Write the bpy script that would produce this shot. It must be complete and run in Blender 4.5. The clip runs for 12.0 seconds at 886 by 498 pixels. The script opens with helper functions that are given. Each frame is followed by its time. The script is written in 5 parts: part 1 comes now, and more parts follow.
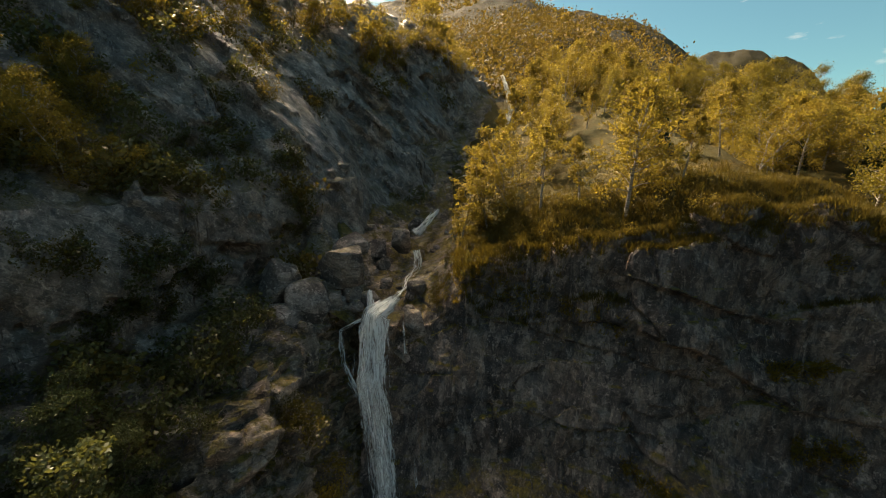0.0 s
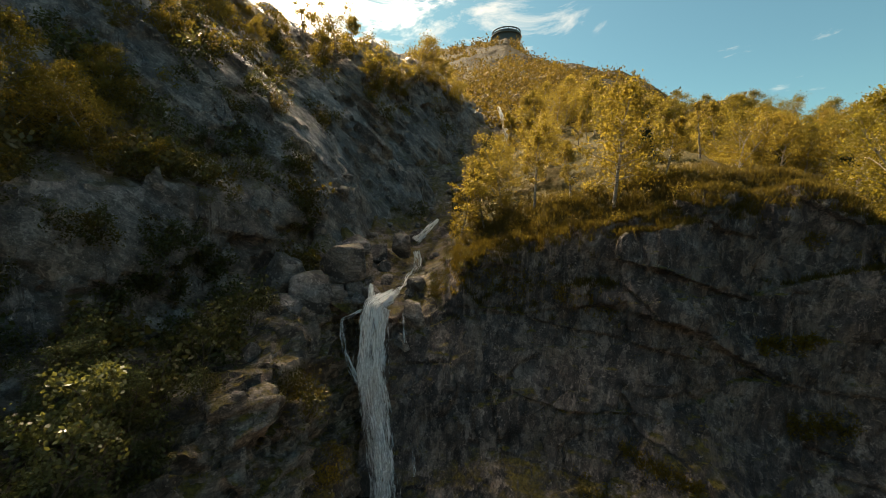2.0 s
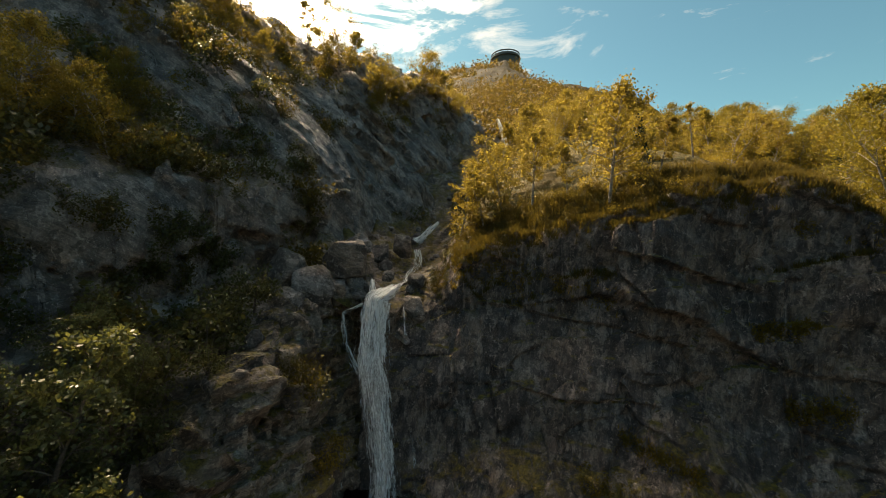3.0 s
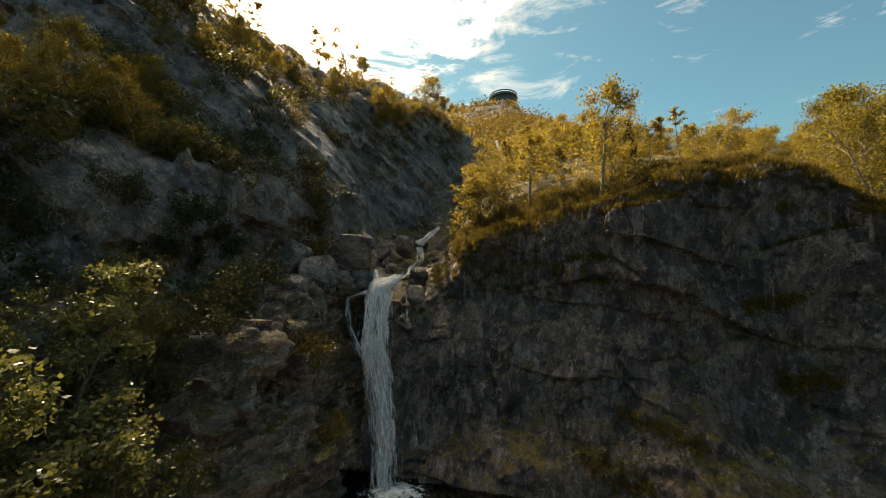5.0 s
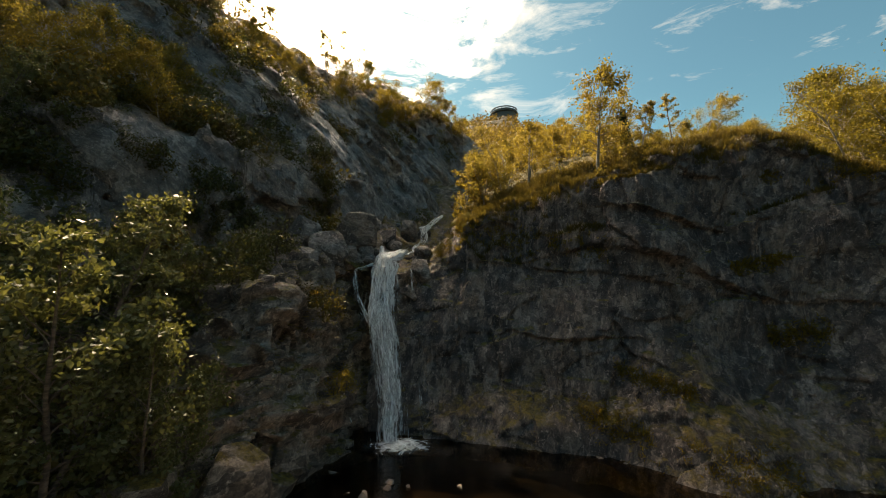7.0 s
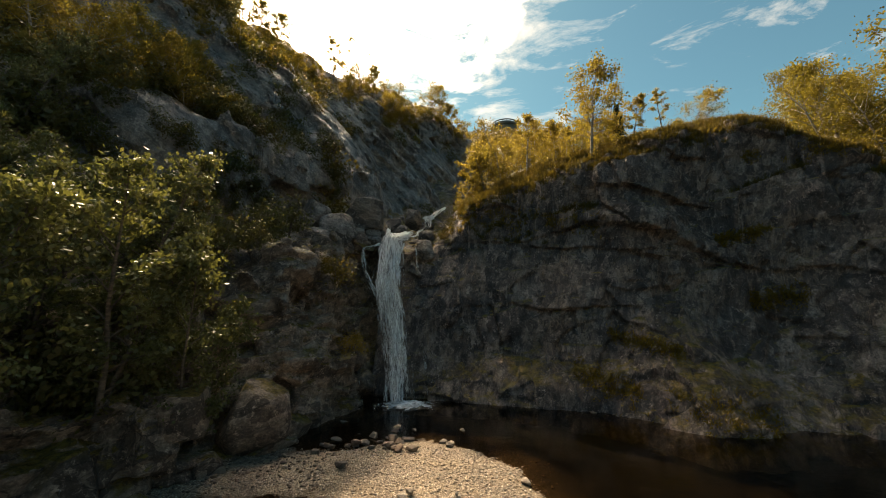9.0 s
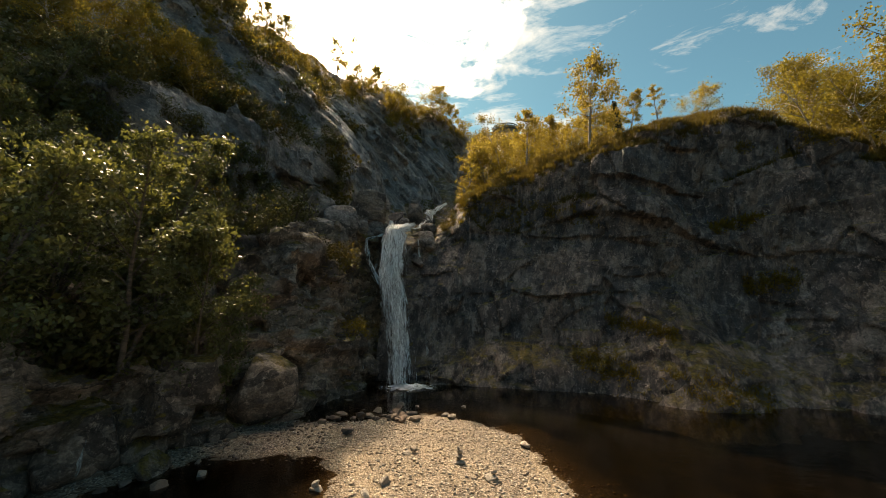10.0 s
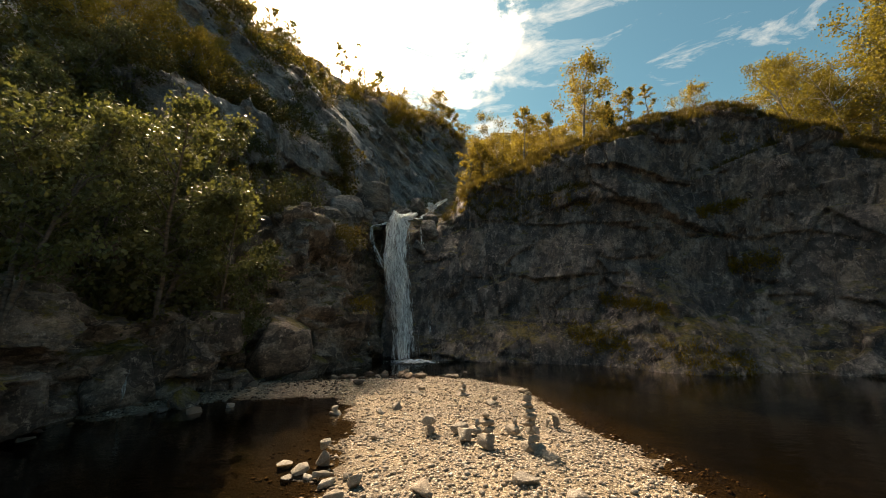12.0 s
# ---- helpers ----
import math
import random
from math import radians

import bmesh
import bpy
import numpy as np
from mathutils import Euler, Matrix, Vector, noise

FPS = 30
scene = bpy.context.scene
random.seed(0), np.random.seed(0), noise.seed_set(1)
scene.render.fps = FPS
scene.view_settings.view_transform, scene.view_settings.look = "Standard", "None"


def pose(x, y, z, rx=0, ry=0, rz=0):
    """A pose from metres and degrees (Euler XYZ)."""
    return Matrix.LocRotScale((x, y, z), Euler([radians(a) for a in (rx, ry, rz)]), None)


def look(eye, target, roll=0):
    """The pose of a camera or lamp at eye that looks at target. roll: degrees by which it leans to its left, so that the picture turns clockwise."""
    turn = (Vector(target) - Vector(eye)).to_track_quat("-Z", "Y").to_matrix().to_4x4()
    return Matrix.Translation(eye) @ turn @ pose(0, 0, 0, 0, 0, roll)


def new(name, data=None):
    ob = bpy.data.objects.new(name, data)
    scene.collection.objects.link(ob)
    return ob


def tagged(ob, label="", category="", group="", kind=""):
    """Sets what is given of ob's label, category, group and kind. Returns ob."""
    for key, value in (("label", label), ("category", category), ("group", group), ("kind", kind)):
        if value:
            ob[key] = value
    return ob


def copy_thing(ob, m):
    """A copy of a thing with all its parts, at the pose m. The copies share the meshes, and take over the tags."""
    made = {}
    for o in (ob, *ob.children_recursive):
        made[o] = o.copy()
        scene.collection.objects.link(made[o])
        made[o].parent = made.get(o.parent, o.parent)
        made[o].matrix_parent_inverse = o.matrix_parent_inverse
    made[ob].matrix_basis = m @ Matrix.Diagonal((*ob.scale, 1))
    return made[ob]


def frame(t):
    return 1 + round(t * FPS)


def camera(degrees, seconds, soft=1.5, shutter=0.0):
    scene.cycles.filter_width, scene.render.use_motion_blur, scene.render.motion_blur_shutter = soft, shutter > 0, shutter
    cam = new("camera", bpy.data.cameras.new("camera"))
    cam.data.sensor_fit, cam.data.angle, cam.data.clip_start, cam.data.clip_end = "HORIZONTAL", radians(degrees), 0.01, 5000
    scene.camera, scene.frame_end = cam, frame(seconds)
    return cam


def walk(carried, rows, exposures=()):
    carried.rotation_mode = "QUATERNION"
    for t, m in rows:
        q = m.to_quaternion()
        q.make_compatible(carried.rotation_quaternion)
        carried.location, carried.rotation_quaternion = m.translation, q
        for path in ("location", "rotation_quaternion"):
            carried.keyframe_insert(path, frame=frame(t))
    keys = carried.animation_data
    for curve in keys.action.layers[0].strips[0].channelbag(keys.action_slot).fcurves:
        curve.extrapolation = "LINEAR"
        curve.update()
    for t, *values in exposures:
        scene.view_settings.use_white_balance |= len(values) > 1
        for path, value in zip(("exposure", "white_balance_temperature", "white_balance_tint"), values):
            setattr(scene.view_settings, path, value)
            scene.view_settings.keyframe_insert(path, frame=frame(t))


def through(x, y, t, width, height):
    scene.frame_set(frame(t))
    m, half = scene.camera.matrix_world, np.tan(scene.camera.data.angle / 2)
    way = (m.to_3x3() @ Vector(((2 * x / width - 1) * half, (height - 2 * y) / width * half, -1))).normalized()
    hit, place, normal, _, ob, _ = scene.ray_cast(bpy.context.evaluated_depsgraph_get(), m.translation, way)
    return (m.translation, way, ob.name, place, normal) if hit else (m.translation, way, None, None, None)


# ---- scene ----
cam = camera(97.4, 12.0, soft=0.9)
METRES, EYE, TILT, LEAN, TURN = 16.0, 17.1, -10.5, 0.3, 0.0
ROWS = [
    (0.0, 0.0, 0.0, 0.0, 0.0, 0.0, -0.0),
    (0.5, 0.0021, -0.0138, -0.0427, 0.0, 0.6, 0.01),
    (1.0, 0.004, -0.0287, -0.0902, 0.03, 2.61, 0.03),
    (1.5, 0.0058, -0.0418, -0.1355, 0.06, 4.58, 0.03),
    (2.0, 0.0064, -0.054, -0.1833, 0.07, 6.26, 0.04),
    (2.5, 0.0073, -0.0631, -0.2262, 0.12, 7.64, 0.04),
    (3.0, 0.0091, -0.0713, -0.2738, 0.2, 8.96, 0.05),
    (5.0, 0.0049, -0.0992, -0.4536, 0.23, 14.06, 0.03),
    (5.5, 0.0055, -0.1028, -0.5018, 0.33, 14.78, 0.04),
    (6.0, 0.0055, -0.1056, -0.5484, 0.39, 15.32, 0.01),
    (6.5, 0.0023, -0.1118, -0.5873, 0.42, 15.82, -0.01),
    (7.0, -0.0015, -0.1229, -0.6295, 0.48, 16.39, -0.03),
    (9.0, -0.008, -0.1703, -0.7836, 0.66, 18.25, -0.16),
    (9.5, -0.0094, -0.1784, -0.8178, 0.73, 18.61, -0.19),
    (10.0, -0.0106, -0.1876, -0.8511, 0.77, 18.88, -0.22),
    (10.5, -0.0114, -0.1962, -0.8799, 0.52, 19.11, -0.19),
    (11.0, -0.0133, -0.2058, -0.9104, 0.44, 19.38, -0.2),
    (11.5, -0.0175, -0.2158, -0.9394, 0.48, 19.74, -0.23),
    (12.0, -0.0229, -0.2259, -0.969, 0.51, 20.32, -0.27),
]
walk(cam, [(t, pose(0, 0, EYE, TILT, LEAN, TURN) @ pose(METRES * x, METRES * y, METRES * z, 90 + pitch, roll, yaw)) for t, x, y, z, yaw, pitch, roll in ROWS],
     exposures=[(0.0, 0.88, 7900, 14), (12.0, 0.88, 7900, 14)])

# ---- sky, sun ----
SUN_AZ, SUN_EL = -27.0, 48.0          # degrees east of ahead (+y), degrees above the horizon
world = bpy.data.worlds.new("sky")
scene.world = world
world.use_nodes = True
wt = world.node_tree
wt.nodes.clear()


def wnode(kind, **values):
    n = wt.nodes.new(kind)
    for key, value in values.items():
        n.inputs[key].default_value = value
    return n


sky = wt.nodes.new("ShaderNodeTexSky")
sky.sky_type, sky.sun_disc = "NISHITA", False
sky.sun_elevation, sky.sun_rotation = radians(SUN_EL), radians(SUN_AZ)
sky.altitude, sky.air_density, sky.dust_density, sky.ozone_density = 300, 1.0, 0.9, 2.0
coord = wt.nodes.new("ShaderNodeTexCoord")
cloud_map = wt.nodes.new("ShaderNodeMapping")
cloud_map.inputs["Rotation"].default_value = (0.0, radians(32), radians(20))
cloud_map.inputs["Scale"].default_value = (2.2, 2.2, 6.5)
cloud_map.inputs["Location"].default_value = (0.35, 0.1, 0.6)
cloud = wnode("ShaderNodeTexNoise", Scale=1.9, Detail=10.0, Roughness=0.66, Distortion=0.5)
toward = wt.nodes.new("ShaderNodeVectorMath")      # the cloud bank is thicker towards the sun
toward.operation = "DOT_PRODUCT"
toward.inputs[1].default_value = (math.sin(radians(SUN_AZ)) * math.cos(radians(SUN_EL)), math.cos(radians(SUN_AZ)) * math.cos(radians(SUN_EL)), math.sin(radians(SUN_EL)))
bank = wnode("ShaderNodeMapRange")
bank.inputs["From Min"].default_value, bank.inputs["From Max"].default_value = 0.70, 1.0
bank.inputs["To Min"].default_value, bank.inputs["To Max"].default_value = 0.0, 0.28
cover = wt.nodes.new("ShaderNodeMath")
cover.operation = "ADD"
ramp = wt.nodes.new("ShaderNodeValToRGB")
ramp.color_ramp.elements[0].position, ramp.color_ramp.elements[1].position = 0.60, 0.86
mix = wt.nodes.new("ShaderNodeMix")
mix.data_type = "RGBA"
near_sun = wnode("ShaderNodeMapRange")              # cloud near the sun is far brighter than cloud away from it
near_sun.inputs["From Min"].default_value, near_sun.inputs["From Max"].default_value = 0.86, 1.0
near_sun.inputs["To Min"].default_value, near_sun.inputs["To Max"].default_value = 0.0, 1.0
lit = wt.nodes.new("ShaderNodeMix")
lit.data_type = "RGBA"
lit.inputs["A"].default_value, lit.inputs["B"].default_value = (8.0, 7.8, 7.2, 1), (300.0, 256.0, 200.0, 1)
back = wnode("ShaderNodeBackground", Strength=0.10)
out = wt.nodes.new("ShaderNodeOutputWorld")
wt.links.new(coord.outputs["Generated"], cloud_map.inputs["Vector"])
wt.links.new(cloud_map.outputs["Vector"], cloud.inputs["Vector"])
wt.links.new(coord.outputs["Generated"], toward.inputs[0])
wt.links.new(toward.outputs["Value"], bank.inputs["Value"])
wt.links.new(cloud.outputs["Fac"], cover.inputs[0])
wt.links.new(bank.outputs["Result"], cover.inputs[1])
wt.links.new(cover.outputs["Value"], ramp.inputs["Fac"])
wt.links.new(ramp.outputs["Color"], mix.inputs["Factor"])
teal = wt.nodes.new("ShaderNodeMix")                # the clear air of the north is greener than the model's blue
teal.data_type, teal.blend_type = "RGBA", "MULTIPLY"
teal.inputs["Factor"].default_value = 1.0
teal.inputs["B"].default_value = (0.47, 0.80, 0.70, 1)
wt.links.new(sky.outputs["Color"], teal.inputs["A"])
wt.links.new(teal.outputs["Result"], mix.inputs["A"])
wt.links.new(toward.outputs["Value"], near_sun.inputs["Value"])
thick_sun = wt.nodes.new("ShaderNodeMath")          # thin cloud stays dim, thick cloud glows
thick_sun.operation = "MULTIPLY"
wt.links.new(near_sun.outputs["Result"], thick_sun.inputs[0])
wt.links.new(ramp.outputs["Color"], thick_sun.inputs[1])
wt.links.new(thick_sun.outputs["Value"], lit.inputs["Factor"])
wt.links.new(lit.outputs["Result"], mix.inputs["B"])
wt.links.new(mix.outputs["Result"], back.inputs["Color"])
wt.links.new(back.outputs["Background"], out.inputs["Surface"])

sun = new("sun", bpy.data.lights.new("sun", "SUN"))
sun.data.energy, sun.data.angle, sun.data.color = 4.3, radians(0.6), (1.0, 0.86, 0.66)
sun.matrix_world = look((0, 0, 60), (math.sin(radians(SUN_AZ)) * -50, math.cos(radians(SUN_AZ)) * -50, 60 - 50 * math.tan(radians(SUN_EL))))

# ---- materials ----
class Mat:
    """A small wrapper for node materials."""

    def __init__(self, name):
        self.m = bpy.data.materials.new(name)
        self.m.use_nodes = True
        self.t = self.m.node_tree
        self.t.nodes.clear()
        self.out = self.t.nodes.new("ShaderNodeOutputMaterial")
        self.pos = self.t.nodes.new("ShaderNodeNewGeometry")

    def node(self, kind, **values):
        n = self.t.nodes.new(kind)
        for key, value in values.items():
            self.put(n.inputs[key.replace("_", " ")], value)
        return n

    def put(self, socket, value):
        if isinstance(value, bpy.types.NodeSocket):
            self.t.links.new(value, socket)
        else:
            socket.default_value = value

    def vec(self, scale=(1, 1, 1), rot=(0, 0, 0), loc=(0, 0, 0), src=None):
        turned_ = self.node("ShaderNodeMapping", Vector=src or self.pos.outputs["Position"], Rotation=[radians(a) for a in rot])
        n = self.node("ShaderNodeMapping", Vector=turned_.outputs["Vector"], Scale=scale, Location=loc)
        return n.outputs["Vector"]

    def noise(self, scale, detail=6.0, rough=0.6, vec=None, dist=0.0):
        return self.node("ShaderNodeTexNoise", Vector=vec or self.pos.outputs["Position"], Scale=scale, Detail=detail, Roughness=rough, Distortion=dist).outputs["Fac"]

    def cells(self, scale, vec=None, feature="F1", out="Distance"):
        n = self.node("ShaderNodeTexVoronoi", Vector=vec or self.pos.outputs["Position"], Scale=scale)
        n.feature = feature
        return n.outputs[out]

    def ramp(self, fac, *stops):
        n = self.node("ShaderNodeValToRGB", Fac=fac)
        while len(n.color_ramp.elements) < len(stops):
            n.color_ramp.elements.new(0.5)
        for e, (p, c) in zip(n.color_ramp.elements, stops):
            e.position = p
            e.color = (*c, 1) if isinstance(c, tuple) else (c, c, c, 1)
        return n.outputs["Color"]

    def mix(self, fac, a, b, kind="MIX"):
        n = self.t.nodes.new("ShaderNodeMix")
        n.data_type, n.blend_type = "RGBA", kind
        self.put(n.inputs["Factor"], fac)
        for key, v in (("A", a), ("B", b)):
            self.put(n.inputs[key], (*v, 1) if isinstance(v, tuple) else v)
        return n.outputs["Result"]

    def math(self, op, a, b=0.0, c=0.0):
        n = self.t.nodes.new("ShaderNodeMath")
        n.operation = op
        for i, v in enumerate((a, b, c)):
            self.put(n.inputs[i], v)
        return n.outputs["Value"]

    def up(self, low, high):
        """How far the surface faces upwards, from 0 at low to 1 at high."""
        z = self.node("ShaderNodeSeparateXYZ", Vector=self.pos.outputs["Normal"]).outputs["Z"]
        n = self.node("ShaderNodeMapRange", Value=z, From_Min=low, From_Max=high)
        return n.outputs["Result"]

    def bump(self, height, strength, distance, normal=None):
        n = self.node("ShaderNodeBump", Height=height, Strength=strength, Distance=distance)
        if normal:
            self.put(n.inputs["Normal"], normal)
        return n.outputs["Normal"]

    def facets(self, vec, amount, normal):
        """Broken faces: each irregular cell leans its own way."""
        cell = self.node("ShaderNodeTexVoronoi", Vector=vec, Scale=1.0).outputs["Color"]
        lean_ = self.t.nodes.new("ShaderNodeVectorMath")
        lean_.operation = "MULTIPLY_ADD"
        self.put(lean_.inputs[0], cell)
        self.put(lean_.inputs[1], (2 * amount,) * 3)
        self.put(lean_.inputs[2], (-amount,) * 3)
        total = self.t.nodes.new("ShaderNodeVectorMath")
        total.operation = "ADD"
        self.put(total.inputs[0], lean_.outputs["Vector"])
        self.put(total.inputs[1], normal)
        unit = self.t.nodes.new("ShaderNodeVectorMath")
        unit.operation = "NORMALIZE"
        self.put(unit.inputs[0], total.outputs["Vector"])
        return unit.outputs["Vector"]

    def shaken(self, scale, amount, src):
        """Coordinates moved about by noise, so that cell edges wander."""
        n = self.t.nodes.new("ShaderNodeVectorMath")
        n.operation = "MULTIPLY_ADD"
        self.put(n.inputs[0], self.node("ShaderNodeTexNoise", Vector=src, Scale=scale, Detail=4.0).outputs["Color"])
        self.put(n.inputs[1], (amount,) * 3)
        self.put(n.inputs[2], src)
        return n.outputs["Vector"]

    def finish(self, color, rough, normal=None, **more):
        b = self.node("ShaderNodeBsdfPrincipled", Base_Color=(*color, 1) if isinstance(color, tuple) else color, Roughness=rough)
        for key, v in more.items():
            self.put(b.inputs[key.replace("_", " ")], v)
        if normal:
            self.put(b.inputs["Normal"], normal)
        self.put(self.out.inputs["Surface"], b.outputs["BSDF"])
        return self.m


def rock_material(name, dark, light, tint, moss, dip, moss_from=0.55, streaks=0.6, gloss=(0.75, 0.45), shine=0.4, lichen=0.6):
    """Foliated rock: banded along its dip, broken plates of differing tone, run-off streaks, black and pale lichen, cracks, moss where it lies flat."""
    m = Mat(name)
    way = m.shaken(0.8, 0.9, m.pos.outputs["Position"])
    bands = m.noise(1.0, 10, 0.72, m.vec((0.3, 0.3, 3.2), dip), 0.4)
    patches = m.noise(0.25, 7, 0.65, dist=0.4)
    color = m.mix(m.ramp(bands, (0.42, 0.0), (0.58, 1.0)), dark, light)
    color = m.mix(m.ramp(patches, (0.42, 0.0), (0.58, 0.8)), color, tint)
    leaves = m.noise(1.0, 8, 0.7, m.vec((0.7, 0.7, 10.0), dip, src=way), 0.3)
    color = m.mix(m.ramp(leaves, (0.44, 0.55), (0.54, 0.0)), color, tuple(c * 0.5 for c in dark))
    # plates broken along the bedding, each with a tone of its own
    for size, sharp in (((0.55, 0.55, 0.9), 0.8), ((1.9, 1.9, 2.7), 0.6)):
        plate = m.node("ShaderNodeTexVoronoi", Vector=m.shaken(1.6, 0.35, m.vec(size, dip, src=way)), Scale=1.0)
        plate.distance = "CHEBYCHEV"
        tone = m.node("ShaderNodeSeparateXYZ", Vector=plate.outputs["Color"]).outputs["X"]
        color = m.mix(m.ramp(tone, (0.15, sharp), (0.5, 0.0)), color, tuple(c * 0.45 for c in dark))
        color = m.mix(m.ramp(tone, (0.7, 0.0), (0.95, sharp * 0.5)), color, tuple(min(1, c * 1.2) for c in light))
    # water runs dark down the face, and leaves pale mineral streaks
    run = m.noise(1.0, 7, 0.65, m.vec((1.3, 1.3, 0.08)), 0.3)
    where = m.ramp(m.noise(0.28, 4, 0.6, m.vec((1, 1, 0.6), loc=(3, 7, 1))), (0.42, 0.0), (0.58, 1.0))
    wet = m.math("MULTIPLY", m.math("MULTIPLY", m.ramp(run, (0.46, 0.0), (0.55, 1.0)), where), streaks)
    color = m.mix(wet, color, tuple(c * 0.25 for c in dark))
    drip = m.noise(1.0, 6, 0.65, m.vec((3.0, 3.0, 0.16), loc=(4, 2, 0)), 0.2)
    color = m.mix(m.math("MULTIPLY", m.math("MULTIPLY", m.ramp(drip, (0.55, 0.0), (0.62, 1.0)), where), 0.7 * streaks), color, tuple(min(1, c * 1.35) for c in light))
    # lichen: black blotches and pale flecks
    color = m.mix(m.math("MULTIPLY", m.ramp(m.noise(1.5, 10, 0.78, dist=0.3), (0.51, 0.0), (0.57, 1.0)), lichen), color, tuple(c * 0.22 for c in dark))
    color = m.mix(m.math("MULTIPLY", m.ramp(m.noise(3.4, 10, 0.82), (0.56, 0.0), (0.60, 1.0)), 0.5), color, tuple(min(1, c * 1.7) for c in light))
    crack = m.ramp(m.cells(1.1, m.shaken(1.5, 0.5, m.vec((0.6, 0.6, 1.3), dip)), "DISTANCE_TO_EDGE"), (0.0, 0.0), (0.022, 1.0))
    fine = m.ramp(m.cells(3.8, m.shaken(1.5, 0.25, m.vec((0.6, 0.6, 1.7), dip)), "DISTANCE_TO_EDGE"), (0.0, 0.0), (0.05, 1.0))
    gap = m.math("MULTIPLY", m.math("SUBTRACT", 1.0, crack), m.ramp(m.noise(0.6, 3, 0.5), (0.46, 0.0), (0.62, 0.85)))
    color = m.mix(gap, color, tuple(c * 0.12 for c in dark))
    grain = m.noise(9.0, 9, 0.8)
    color = m.mix(m.ramp(grain, (0.40, 0.5), (0.54, 0.0)), color, tuple(c * 0.25 for c in dark))
    color = m.mix(m.ramp(grain, (0.56, 0.0), (0.68, 0.45)), color, tuple(min(1, c * 1.5) for c in light))
    green = m.math("MULTIPLY", m.up(moss_from, moss_from + 0.2), m.ramp(m.noise(0.8, 9, 0.75), (0.44, 0.0), (0.53, 1.0)))
    turf = m.mix(m.ramp(m.noise(6.0, 7, 0.75), (0.4, 0.0), (0.6, 1.0)), tuple(c * 0.25 for c in moss), moss)
    color = m.mix(green, color, turf)
    n = m.facets(m.shaken(1.5, 0.35, m.vec((0.9, 0.9, 1.5), dip)), 0.18, m.pos.outputs["Normal"])
    n = m.facets(m.shaken(2.5, 0.25, m.vec((3.0, 3.0, 4.6), dip)), 0.20, n)
    n = m.bump(leaves, 0.6, 0.12, n)
    n = m.bump(m.noise(1.2, 11, 0.75, m.vec((0.5, 0.5, 2.4), dip)), 0.6, 0.3, n)
    n = m.bump(m.math("ADD", m.math("MULTIPLY", crack, 0.6), m.math("MULTIPLY", fine, 0.3)), 0.7, 0.06, n)
    n = m.bump(grain, 0.7, 0.06, n)
    rough = m.ramp(wet, (0.0, gloss[0]), (0.6, gloss[1]))
    return m.finish(color, rough, n, Specular_IOR_Level=shine)


ROCK_CLIFF = rock_material("cliff_rock", (0.086, 0.076, 0.079), (0.35, 0.285, 0.245), (0.285, 0.20, 0.145), (0.20, 0.145, 0.022), (4, 74, 0), 0.56, 0.85, (0.62, 0.38), 0.4, 0.6)
ROCK_HILL = rock_material("hillside_rock", (0.115, 0.097, 0.090), (0.51, 0.435, 0.39), (0.34, 0.26, 0.195), (0.12, 0.09, 0.024), (12, -42, 0), 0.5, 0.4, (0.38, 0.22), 0.8, 0.52)
ROCK_LOW = rock_material("outcrop_rock", (0.135, 0.108, 0.093), (0.48, 0.385, 0.315), (0.38, 0.265, 0.185), (0.20, 0.145, 0.024), (15, 24, 0), 0.5, 0.4, (0.72, 0.5), 0.35, 0.38)
BOULDER = rock_material("boulder_rock", (0.17, 0.152, 0.142), (0.44, 0.39, 0.36), (0.36, 0.275, 0.21), (0.13, 0.115, 0.03), (10, -20, 0), 0.86, 0.2, (0.8, 0.7), 0.3, 0.4)
MOUNTAIN = rock_material("mountain_rock", (0.03, 0.034, 0.034), (0.10, 0.105, 0.10), (0.07, 0.06, 0.03), (0.06, 0.05, 0.016), (5, 8, 0), 0.35, 0.1, (0.9, 0.85), 0.08)


def turf_material():
    m = Mat("turf")
    a = m.noise(0.5, 6, 0.65)
    b = m.noise(7.0, 7, 0.7)
    color = m.mix(m.ramp(a, (0.35, 0.0), (0.65, 1.0)), (0.055, 0.052, 0.014), (0.125, 0.085, 0.022))
    color = m.mix(m.ramp(b, (0.35, 0.8), (0.65, 0.0)), color, (0.03, 0.03, 0.01))
    n = m.bump(b, 0.9, 0.15)
    return m.finish(color, 0.9, n, Specular_IOR_Level=0.15)


TURF = turf_material()


